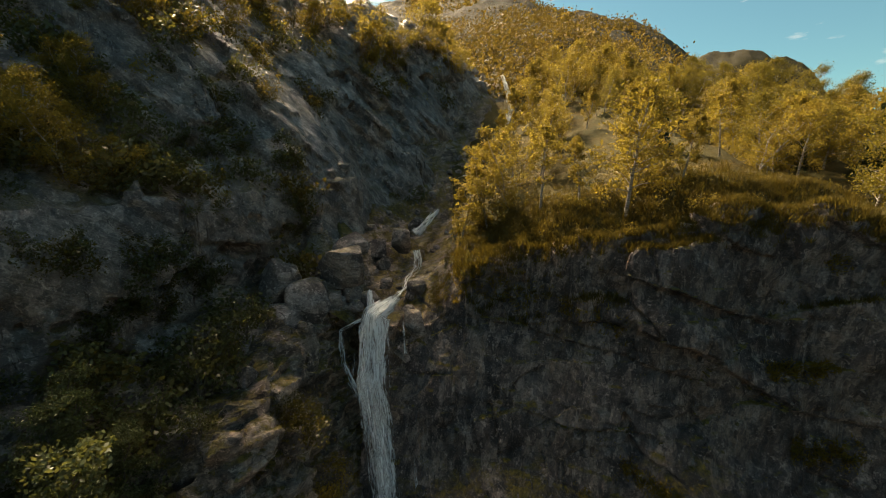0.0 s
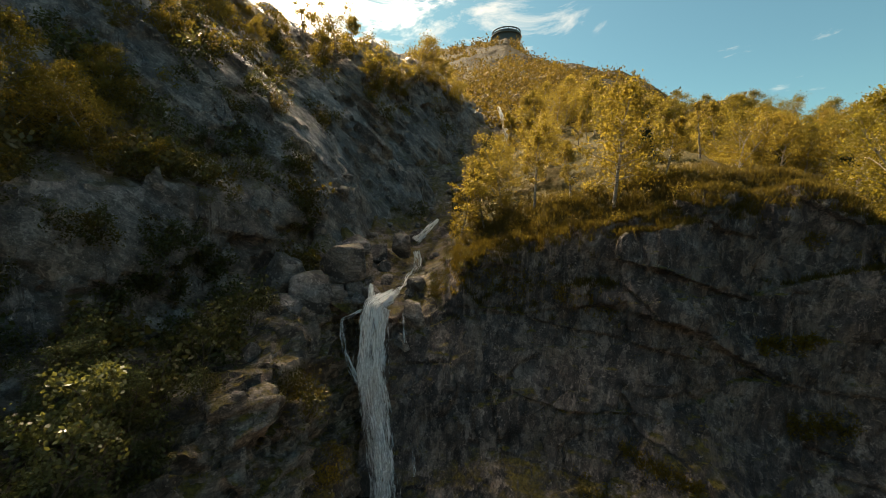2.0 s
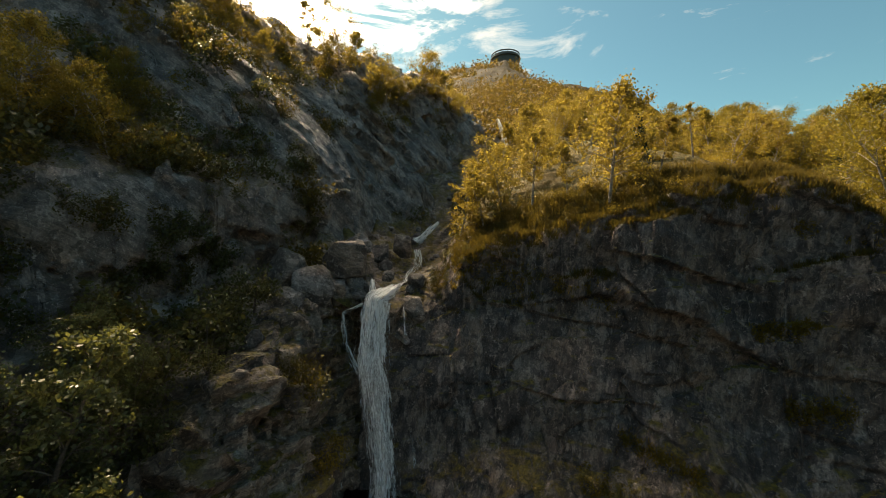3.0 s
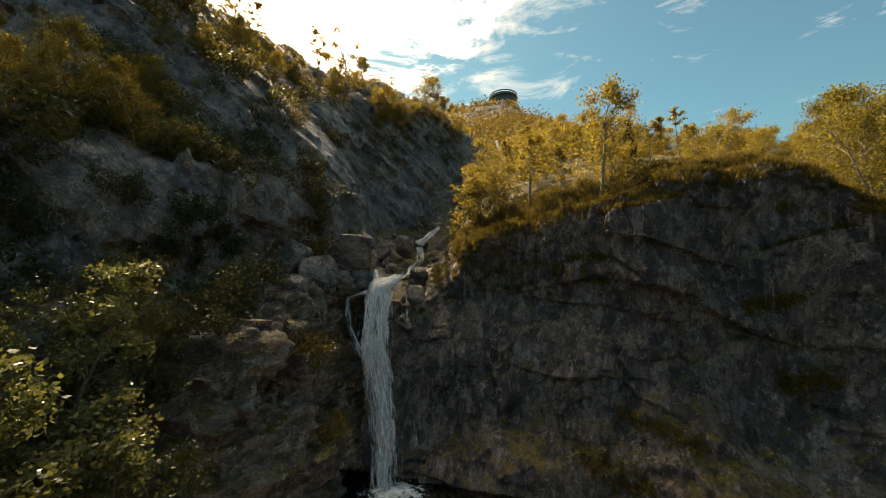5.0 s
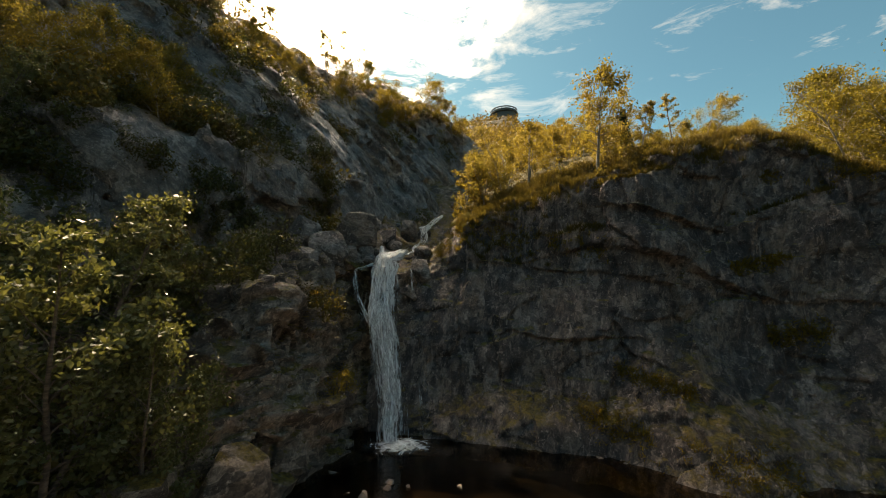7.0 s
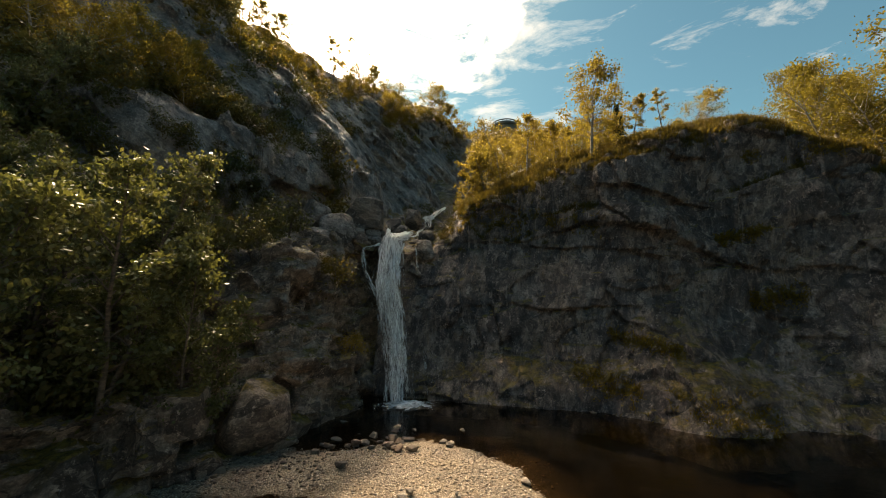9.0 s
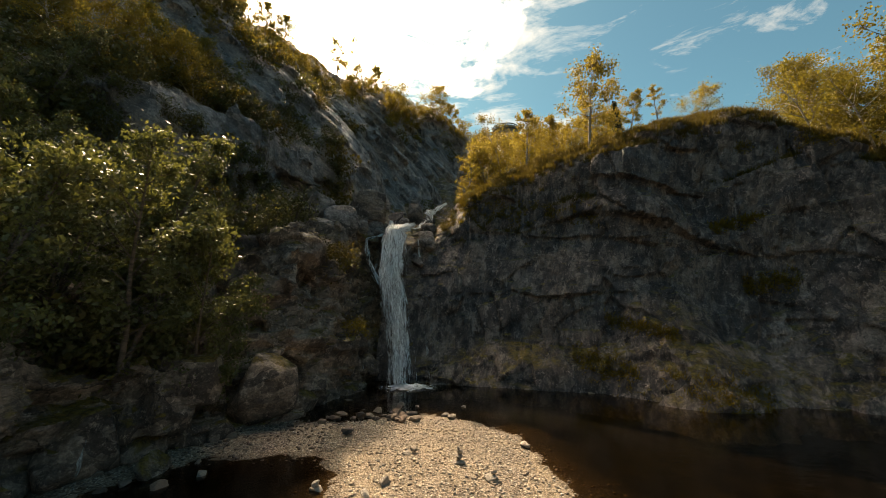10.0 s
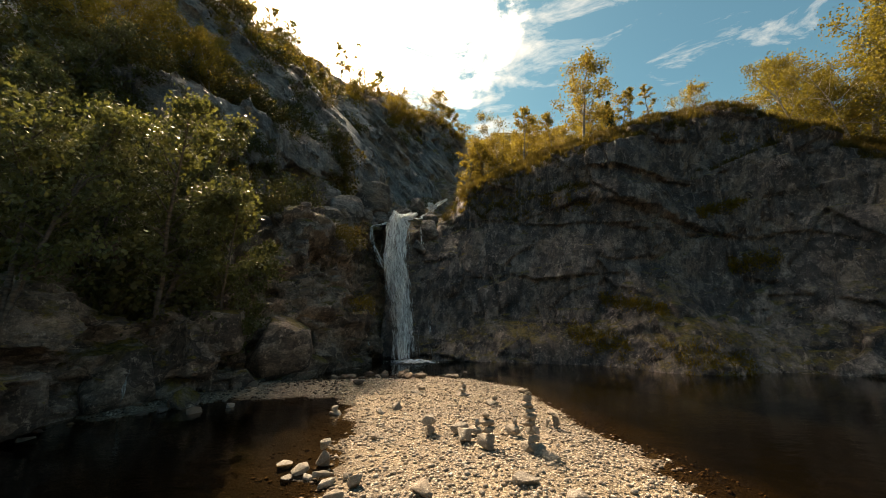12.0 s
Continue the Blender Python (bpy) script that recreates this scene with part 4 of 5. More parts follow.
def cairn(x, y, rows, label, seed):
    """Stones stacked one on another: rows of (width, depth, height, shift), from the bottom."""
    rng = random.Random(seed)
    top = new("cairn")
    top.location = (x, y, bed(np.float64(x), np.float64(y)) - 0.03)
    z = 0.0
    for w, d, h, shift in rows:
        me = CAIRN_MESHES[rng.randrange(len(CAIRN_MESHES))]
        s = new("stone", me)
        s.parent = top
        hs = max(v.co.z for v in me.vertices)
        s.matrix_basis = pose(shift, rng.uniform(-0.02, 0.02), z, rng.uniform(-5, 5), rng.uniform(-6, 6), rng.uniform(0, 360)) @ Matrix.Diagonal((w * 0.84, d * 0.84, h / hs, 1))
        z += h * 0.93
    return tagged(top, label, "cairn", "stone cairns on the gravel bank")


TALL = "tall slim cairn of flat balanced stones on pale gravel"
SMALL = "small cairn of rough grey stones on pale gravel"
cairn(0.96, 0.72, [(0.46, 0.42, 0.21, 0), (0.38, 0.34, 0.13, 0.04), (0.36, 0.32, 0.15, 0.05), (0.30, 0.3, 0.10, 0.0), (0.32, 0.26, 0.12, 0.02), (0.3, 0.26, 0.09, 0.03), (0.34, 0.24, 0.09, -0.01), (0.24, 0.22, 0.14, 0.0), (0.2, 0.16, 0.06, 0.01), (0.1, 0.1, 0.05, -0.02)], TALL, 3)
cairn(0.24, 0.78, [(0.5, 0.42, 0.24, 0), (0.34, 0.32, 0.16, 0.02), (0.42, 0.3, 0.13, -0.01), (0.24, 0.2, 0.12, 0.0)], SMALL, 5)
cairn(-0.83, 1.98, [(0.44, 0.36, 0.18, 0), (0.42, 0.34, 0.2, 0.03)], SMALL, 6)
cairn(0.84, 1.75, [(0.4, 0.36, 0.22, 0), (0.16, 0.16, 0.14, 0.06)], SMALL, 7)
cairn(0.0, 5.2, [(0.5, 0.4, 0.14, 0), (0.3, 0.26, 0.14, 0.0), (0.24, 0.2, 0.13, 0.04), (0.12, 0.12, 0.08, 0.0)], SMALL, 8)
cairn(0.76, 4.4, [(0.6, 0.5, 0.17, 0), (0.22, 0.2, 0.12, 0.06)], SMALL, 9)
cairn(-2.58, 0.8, [(0.36, 0.32, 0.3, 0), (0.28, 0.26, 0.2, 0.03)], SMALL, 10)
cairn(-3.4, 4.4, [(0.5, 0.42, 0.16, 0), (0.28, 0.24, 0.14, 0.02)], SMALL, 11)
cairn(-1.32, 5.95, [(0.45, 0.4, 0.14, -0.1), (0.3, 0.26, 0.14, 0.1)], SMALL, 12)
cairn(0.1, 1.62, [(0.42, 0.3, 0.14, 0), (0.16, 0.12, 0.16, 0.03)], SMALL, 13)


def arch_cairn():
    """Two upright stones with a flat one across them."""
    top = new("cairn")
    top.location = (1.87, 2.75, bed(np.float64(1.87), np.float64(2.75)) - 0.03)
    for k, (x, z, sx, sy, sz, ry) in enumerate(((-0.12, 0, 0.12, 0.14, 0.3, 6), (0.1, 0, 0.16, 0.16, 0.34, -14), (-0.02, 0.26, 0.4, 0.2, 0.16, -4))):
        s = new("stone", CAIRN_MESHES[k + 2])
        s.parent = top
        s.matrix_basis = pose(x, 0, z, 0, ry, 40 * k) @ Matrix.Diagonal((sx, sy, sz, 1))
    tagged(top, "small stone arch of upright stones on pale gravel", "cairn", "stone cairns on the gravel bank")


arch_cairn()


def lone_stone(x, y, w, d, h, label, seed, group="loose stones on the gravel bank", material=None, z=None, turn=None):
    rng = random.Random(seed)
    me = CAIRN_MESHES[rng.randrange(len(CAIRN_MESHES))]
    if material:
        me = me.copy()
        me.materials.clear()
        me.materials.append(material)
    s = new("stone", me)
    zz = max(float(bed(np.float64(x), np.float64(y))), -0.12) if z is None else z
    s.matrix_world = pose(x, y, zz - 0.05 * h - 0.02, rng.uniform(-6, 6), rng.uniform(-6, 6), rng.uniform(0, 360) if turn is None else turn) @ Matrix.Diagonal((w * 0.82, d * 0.82, h * 0.9, 1))
    return tagged(s, label, "stone", group)


GREY, PALE = "grey angular stone lying on pale gravel", "pale stone lying at the water's edge"
for k, (x, y, w, d, h, label) in enumerate((
        (-0.15, 1.3, 0.5, 0.4, 0.3, GREY), (-0.2, 1.75, 0.5, 0.44, 0.32, GREY), (1.24, 0.4, 0.5, 0.42, 0.26, GREY), (1.1, 0.66, 0.34, 0.34, 0.3, GREY),
        (-2.85, 0.5, 0.44, 0.36, 0.3, GREY), (-3.3, 0.95, 0.46, 0.38, 0.18, PALE), (-1.99, -0.6, 0.5, 0.38, 0.24, PALE), (-1.8, -0.15, 0.32, 0.3, 0.28, PALE),
        (-2.4, 0.25, 0.5, 0.2, 0.14, PALE), (-2.65, 0.3, 0.3, 0.24, 0.16, PALE), (-2.25, 0.0, 0.24, 0.5, 0.14, PALE), (-2.0, 0.15, 0.26, 0.2, 0.16, GREY),
        (-3.0, 0.3, 0.26, 0.24, 0.16, GREY), (-0.76, -0.7, 0.55, 0.42, 0.24, GREY), (0.59, -0.75, 0.5, 0.4, 0.26, GREY), (-1.76, 4.4, 0.36, 0.34, 0.24, PALE),
        (-2.05, 3.75, 0.42, 0.32, 0.2, GREY), (-1.89, 2.05, 0.3, 0.26, 0.18, GREY), (2.07, 7.2, 0.5, 0.4, 0.24, GREY), (3.47, 1.1, 0.26, 0.2, 0.12, PALE),
        (-0.1, 10.2, 0.5, 0.36, 0.26, PALE), (-6.6, 5.2, 0.42, 0.36, 0.32, PALE), (-9.2, 2.2, 0.6, 0.45, 0.28, GREY), (-9.9, 1.6, 0.5, 0.4, 0.26, GREY), (1.2, -0.95, 0.4, 0.34, 0.12, PALE))):
    lone_stone(x, y, w, d, h, label, 40 + k)

rng = random.Random(8)
for k in range(44):
    x, y = rng.gauss(-2.6, 1.35), rng.gauss(10.9, 1.2)
    w = rng.uniform(0.25, 0.7)
    lone_stone(x, y, w, w * rng.uniform(0.6, 0.9), w * rng.uniform(0.4, 0.6), "brown wet stone in the shallows below the waterfall", 90 + k, "wet stones below the waterfall", SHORE)
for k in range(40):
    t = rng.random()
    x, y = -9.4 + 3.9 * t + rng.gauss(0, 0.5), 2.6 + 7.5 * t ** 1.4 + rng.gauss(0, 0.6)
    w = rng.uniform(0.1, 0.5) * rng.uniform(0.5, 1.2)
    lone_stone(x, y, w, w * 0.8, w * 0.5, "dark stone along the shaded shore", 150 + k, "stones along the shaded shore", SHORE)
for k in range(60):
    x = rng.choice((5.6, 7.4, 8.2, 10.5, 12.5, 15)) + rng.gauss(0, 0.9)
    y = float(cliff_foot(x)) - 0.2 + rng.gauss(0, 0.35)
    w = rng.uniform(0.12, 0.5)
    lone_stone(x, y, w, w * 0.8, w * 0.6, "grey stone fallen at the foot of the cliff", 200 + k, "stones at the foot of the cliff", SHORE, z=-0.1)


def boulder(x, y, z, w, d, h, seed, rounded=False, turn=0, label="big grey angular boulder wedged in the stream gully"):
    me = (ROUND_MESHES if rounded else BOULDER_MESHES)[seed % (3 if rounded else 7)]
    s = new("boulder", me)
    s.matrix_world = pose(x, y, z - h / 2, 0, 0, turn) @ Matrix.Diagonal((w, d, h * 1.05, 1))
    return tagged(s, label, "boulder", "boulders above the waterfall")


SMOOTH = "smooth rounded grey boulder above the waterfall"
boulder(-6.20, 23.30, 11.69, 3.36, 2.73, 2.84, 0, turn=20)
boulder(-7.73, 21.53, 9.83, 2.85, 2.32, 2.53, 1, True, 30, SMOOTH)
boulder(-9.19, 20.52, 9.01, 3.02, 2.38, 2.05, 2, True, 10, SMOOTH)
boulder(-9.51, 21.89, 11.08, 2.78, 2.35, 3.00, 3, turn=70)
boulder(-6.64, 26.17, 12.69, 3.32, 2.35, 1.82, 4, turn=5)
boulder(-4.76, 28.32, 11.88, 2.49, 2.03, 1.81, 5, turn=40)
boulder(-3.17, 28.59, 12.46, 1.85, 1.53, 2.07, 6, turn=80)
boulder(-10.57, 19.10, 8.50, 2.97, 2.42, 2.09, 0, True, 60, SMOOTH)
boulder(-6.52, 22.25, 9.75, 1.47, 1.26, 1.78, 2, turn=130)
boulder(-5.68, 23.20, 10.06, 1.78, 1.37, 1.58, 3, turn=160)
boulder(-8.8, 16.0, 8.4, 1.3, 1.1, 1.1, 5, turn=15)
boulder(-10.4, 13.5, 7.1, 1.9, 1.5, 1.8, 6, turn=50)
boulder(-1.7, 21.4, 8.9, 1.6, 1.4, 1.8, 1, turn=110)
boulder(-2.2, 20.6, 7.4, 1.3, 1.0, 1.2, 4, turn=140)
boulder(-4.5, 22.6, 9.9, 1.3, 1.0, 1.0, 0, turn=200)
boulder(-3.6, 23.6, 10.6, 1.0, 0.8, 0.8, 2, turn=230)
LOW_MESHES = [me.copy() for me in BOULDER_MESHES]
for me in LOW_MESHES:
    me.materials.clear()
    me.materials.append(ROCK_LOW)
for k, (x, y, z, w, d, h, turn) in enumerate(((-8.3, 6.9, 2.2, 2.4, 1.9, 1.7, 20), (-9.7, 4.9, 1.1, 2.1, 1.8, 2.2, 70), (-11.2, 3.7, 1.0, 2.5, 2.0, 2.3, 10), (-7.0, 9.3, 1.5, 2.5, 2.0, 2.5, 40), (-8.9, 6.1, 0.7, 1.9, 1.4, 1.2, 100),
                                            (-8.0, 5.4, 0.3, 1.2, 1.0, 0.8, 150), (-12.6, 2.6, 1.0, 2.4, 2.0, 2.1, 200), (-6.4, 11.2, 0.6, 1.6, 1.2, 1.3, 230), (-7.6, 7.8, 0.5, 1.3, 1.0, 1.0, 260), (-10.6, 2.4, 0.3, 1.6, 1.2, 1.0, 310))):
    block = new("rock_block", LOW_MESHES[k % 7])
    block.matrix_world = pose(x, y, z - h / 2 - 0.15, 0, 0, turn) @ Matrix.Diagonal((w, d, h * 1.05, 1))
    tagged(block, "dark angular rock block at the foot of the bank", "rock", "rock blocks along the bank")
for k in range(60):
    y = rng.uniform(20.5, 46)
    x = float(stream_x(y)) + rng.gauss(-0.6, 1.8)
    if y < 27:
        x = rng.uniform(-9.5, -1.2)
    z, _ = ground_z(x, y, ("gully_floor", "rock_outcrop", "cliff"))
    if z < 5 or abs(x - stream_x(y)) < 0.7:
        continue
    w = rng.uniform(0.4, 1.3)
    boulder(x, y, z + 0.15 * w, w, w * 0.8, w * 0.75, k, k % 4 == 0, rng.uniform(0, 360), "grey boulder among others in the gully")


def pebbles(name, count, seed, material, spot, low, high):
    """Many small river stones in one mesh."""
    rng = np.random.default_rng(seed)
    bm = bmesh.new()
    bmesh.ops.create_icosphere(bm, subdivisions=1, radius=0.5)
    v0 = np.array([v.co[:] for v in bm.verts], np.float32)
    f0 = np.array([[v.index for v in f.verts] for f in bm.faces], np.int32)
    bm.free()
    x, y = spot(rng, count)
    z = bed_height(x[:, None], y[:, None])[:, 0]
    keep = z > rng.uniform(-0.16, 0.06, len(z))
    x, y, z = x[keep], y[keep], z[keep]
    n = len(x)
    s = rng.uniform(low, high, n) * rng.uniform(0.6, 1.6, n)
    a = rng.uniform(0, 6.28, n)
    v = v0[None] * np.stack([s, s * rng.uniform(0.6, 0.95, n), s * rng.uniform(0.35, 0.65, n)], 1)[:, None, :] * (1 + rng.uniform(-0.14, 0.14, (n, len(v0), 1)))
    c, d = np.cos(a)[:, None], np.sin(a)[:, None]
    v = np.stack([v[..., 0] * c - v[..., 1] * d + x[:, None], v[..., 0] * d + v[..., 1] * c + y[:, None], v[..., 2] + (z + s * 0.12)[:, None]], -1)
    f = f0[None] + (np.arange(n) * len(v0))[:, None, None]
    ob = part(name, mesh_of(name, v.reshape(-1, 3), f.reshape(-1, 3)), material)
    return ob


def pebble_material(name, bright):
    m = Mat(name)
    r = m.pos.outputs["Random Per Island"]
    color = m.ramp(r, (0.0, (0.13, 0.105, 0.085)), (0.3, (0.28, 0.22, 0.165)), (0.6, (0.38, 0.315, 0.245)), (0.8, (0.2, 0.175, 0.15)), (1.0, (0.54, 0.47, 0.385)))
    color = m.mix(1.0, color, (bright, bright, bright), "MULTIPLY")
    z = m.node("ShaderNodeSeparateXYZ", Vector=m.pos.outputs["Position"]).outputs["Z"]
    under = m.node("ShaderNodeMapRange", Value=z, From_Min=0.06, From_Max=0.0).outputs["Result"]
    color = m.mix(m.math("MULTIPLY", under, 0.75), color, (0.10, 0.05, 0.018))
    return m.finish(color, 0.75, m.bump(m.noise(30, 4, 0.6), 0.3, 0.01), Specular_IOR_Level=0.3)


PEBBLE = pebble_material("pebble", 1.0)
# same pebbles, colour scaled down to 0.38
PEBBLE_DARK = pebble_material("dark_pebble", 0.38)
tagged(pebbles("pebbles", 11000, 5, PEBBLE, lambda g, n: (g.uniform(-4.2, 4.2, n), -1.5 + 11.5 * g.random(n) ** 1.3, ), 0.03, 0.075), "loose rounded pebbles over the gravel bank", "pebbles", kind="stuff")
tagged(pebbles("pebbles", 2200, 6, PEBBLE_DARK, lambda g, n: (g.uniform(-10, -4, n), g.uniform(1.5, 12, n)), 0.03, 0.11), "loose dark stones along the shaded shore", "pebbles", kind="stuff")


# ---- plants ----
def tube(verts, faces, pts, radii, sides):
    """Adds a tapered tube along pts to the lists."""
    pts = np.asarray(pts, float)
    start = len(verts)
    for k, p in enumerate(pts):
        d = pts[min(k + 1, len(pts) - 1)] - pts[max(k - 1, 0)]
        d /= np.linalg.norm(d) + 1e-9
        a = np.cross(d, (0.31, 0.95, 0.05))
        a /= np.linalg.norm(a) + 1e-9
        b = np.cross(d, a)
        for s in range(sides):
            t = 2 * math.pi * s / sides
            verts.append(p + radii[k] * (math.cos(t) * a + math.sin(t) * b))
    for k in range(len(pts) - 1):
        for s in range(sides):
            i, j = start + k * sides + s, start + k * sides + (s + 1) % sides
            faces.append((i, j, j + sides, i + sides))


def leaf_quads(centres, size, rng, droop=0.3):
    """One small pointed leaf for each centre, turned at random."""
    n = len(centres)
    d = rng.normal(size=(n, 3))
    d[:, 2] -= droop
    d /= np.linalg.norm(d, axis=1)[:, None]
    a = np.cross(d, rng.normal(size=(n, 3)))
    a /= np.linalg.norm(a, axis=1)[:, None] + 1e-9
    up_ = np.cross(d, a)
    s = (size * rng.uniform(0.65, 1.35, n))[:, None]
    v = np.stack([centres - d * s * 0.6, centres + a * s * 0.36 + up_ * s * 0.08, centres + d * s * 0.6, centres - a * s * 0.36 + up_ * s * 0.08], 1)
    return v.reshape(-1, 3), np.arange(4 * n).reshape(n, 4)


def tree(name, seed, height, spread, leaves, leaf, mats, label, category, stems=1, clear=0.25, limbs=16, lean=0.1, twist=0.5, tuft=0.22):
    """A broad-leaved tree: bent tapered trunk, limbs that fork, and leaves round the twigs; stands at the origin."""
    rng = np.random.default_rng(seed)
    verts, faces, tips = [], [], []
    for s in range(stems):
        bearing = rng.uniform(0, 6.28)
        out_ = (lean + (0.28 if stems > 1 else 0)) * height * np.array((math.cos(bearing), math.sin(bearing)))
        h = height * (1 if s == 0 else rng.uniform(0.6, 0.95))
        wob = np.cumsum(rng.normal(0, 0.02 * height, (9, 2)), axis=0)
        u = np.linspace(0, 1, 9)
        trunk_pts = np.stack([out_[0] * u ** 1.4 + wob[:, 0] * u, out_[1] * u ** 1.4 + wob[:, 1] * u, u * h - 0.25], 1)
        r0 = 0.016 * height / stems ** 0.35
        tube(verts, faces, trunk_pts, r0 * (1.05 - u) + 0.008, 6)
        for k in range(limbs // stems + 2):
            f = clear + (1 - clear) * (k + rng.random()) / (limbs // stems + 2)
            o = np.array([np.interp(f, u, trunk_pts[:, i]) for i in range(3)])
            az = k * 2.4 + rng.uniform(-0.5, 0.5)
            full = math.sin(math.pi * min(1, 0.18 + 0.80 * (f - clear) / (1 - clear))) ** 0.7
            length = spread * full * rng.uniform(0.65, 1.2)
            el = 0.35 + 0.75 * f + rng.uniform(-0.2, 0.2)
            d = np.array((math.cos(az) * math.cos(el), math.sin(az) * math.cos(el), math.sin(el)))
            v = np.linspace(0, 1, 6)
            bend = np.cumsum(rng.normal(0, 0.06 * length, (6, 3)), axis=0) * twist
            pts = o + d * (v * length)[:, None] + bend * v[:, None] - np.array((0, 0, 0.16 * length)) * (v ** 2)[:, None]
            tube(verts, faces, pts[::2] if height < 3 else pts, (r0 * 0.38 * (1 - f * 0.5)) * (1.05 - (v[::2] if height < 3 else v)) + 0.004, 3)
            for k2 in range(4):
                g = rng.uniform(0.35, 1.0)
                b = np.array([np.interp(g, v, pts[:, i]) for i in range(3)])
                e = d + rng.normal(0, 0.65, 3)
                e /= np.linalg.norm(e)
                sub = length * rng.uniform(0.22, 0.5)
                w = np.linspace(0, 1, 4)
                tw = b + e * (w * sub)[:, None] - np.array((0, 0, 0.18 * sub)) * (w ** 2)[:, None]
                if k2 < 2 and height > 3:
                    tube(verts, faces, tw[::3], 0.0035 * height ** 0.5 * (1.1 - w[::3]) + 0.002, 3)
                tips += list(tw[1:])
            tips += list(pts[3:])
    tips = np.array(tips)
    weight = rng.gamma(1.3, 1.0, len(tips))
    pick = rng.choice(len(tips), leaves, p=weight / weight.sum())
    centres = tips[pick] + rng.normal(0, tuft * spread * 0.5, (leaves, 3)) * (1, 1, 0.75)
    lv, lf = leaf_quads(centres, leaf, rng)
    thing = new(name)
    part("trunk", mesh_of("trunk", verts, faces), mats[0], thing)
    part("crown", mesh_of("crown", lv, lf), mats[1], thing, smooth=False)
    return tagged(thing, label, category)


def conifer(seed, height):
    rng = np.random.default_rng(seed)
    verts, faces, centres = [], [], []
    u = np.linspace(0, 1, 8)
    tube(verts, faces, np.stack([0 * u, 0 * u, u * height - 0.2], 1), 0.02 * height * (1.03 - u), 7)
    for k in range(90):
        f = 0.12 + 0.88 * k / 90
        az = k * 2.4
        length = 0.26 * height * (1.03 - f) * rng.uniform(0.7, 1.15) + 0.1
        v = np.linspace(0, 1, 5)
        d = np.array((math.cos(az), math.sin(az), 0.1))
        pts = np.array((0, 0, f * height)) + d * (v * length)[:, None] - np.array((0, 0, 0.3 * length)) * (v ** 1.5)[:, None]
        tube(verts, faces, pts, 0.012 * (1.1 - v), 4)
        for w in np.linspace(0.15, 1, 26):
            p = np.array([np.interp(w, v, pts[:, i]) for i in range(3)])
            centres.append(p + rng.normal(0, 0.06 + 0.05 * (1 - w), 3))
    lv, lf = leaf_quads(np.array(centres), 0.22, rng, 0.6)
    thing = new("spruce")
    part("trunk", mesh_of("trunk", verts, faces), BARK_DARK, thing)
    part("crown", mesh_of("crown", lv, lf), LEAF_CONIFER, thing, smooth=False)
    return tagged(thing, "dark green spruce among yellow birches", "conifer", "spruces on the upland")


BIRCH = "slender mountain birch with golden autumn leaves on the slope"
birches = [tree("birch", 300 + k, h, sp, int(n * 1.75), 0.125, (BARK_BIRCH, LEAF_BIRCH), BIRCH, "birch tree", st, cl, lm, tuft=tf)
           for k, (h, sp, n, st, cl, lm, tf) in enumerate(((5.6, 1.9, 2300, 1, 0.22, 22, 0.23), (5.0, 1.3, 1500, 1, 0.3, 18, 0.18), (5.4, 2.0, 2100, 2, 0.15, 22, 0.22), (4.6, 1.5, 1800, 3, 0.12, 20, 0.28), (5.2, 1.1, 800, 1, 0.35, 14, 0.2)))]
alders = [tree("alder", 320 + k, h, sp, int(n * 1.3), 0.10, (BARK_DARK, LEAF_ALDER), "dense dark green alder on the rocky bank", "alder tree", st, 0.12, 34, lean=0.04, tuft=0.2)
          for k, (h, sp, n, st) in enumerate(((6.0, 1.7, 8000, 3), (5.6, 1.5, 6500, 2)))]
shrubs = [tree("shrub", 340 + k, 1.6, 0.9, n, 0.10, (BARK_DARK, mt), lb, "shrub", 4, 0.1, 14, tuft=0.4)
          for k, (n, mt, lb) in enumerate(((750, LEAF_SHRUB, "low yellow-green shrub growing on rock"), (850, LEAF_DARK, "low dark green shrub growing on rock"), (550, LEAF_BIRCH, "small golden shrub growing on rock")))]
olives = [tree("birch", 370 + k, h, sp, int(n * 1.5), 0.085, (BARK_BIRCH, LEAF_OLIVE), "tall olive-green birch behind the cliff's shoulder", "birch tree", st, 0.15, 30, tuft=0.2)
          for k, (h, sp, n, st) in enumerate(((5.6, 1.9, 4600, 1), (5.2, 2.0, 4600, 2)))]
spruce = conifer(360, 4.5)


def plant(kind, x, y, z, size=1.0, turn=None, group=""):
    if turn is None:
        turn = rng.uniform(0, 360)
    ob = copy_thing(kind, pose(x, y, z, 0, 0, turn) @ Matrix.Diagonal((size, size, size * rng.uniform(0.92, 1.1), 1)))
    return tagged(ob, group=group) if group else ob


THICKET = {0: [], 1: [], 2: []}


def bush(kind, x, y, z, size):
    """Notes one of the many bushes that are joined into a thicket."""
    THICKET[kind].append((x, y, z, size * rng.uniform(0.9, 1.1), rng.uniform(0, 6.28)))


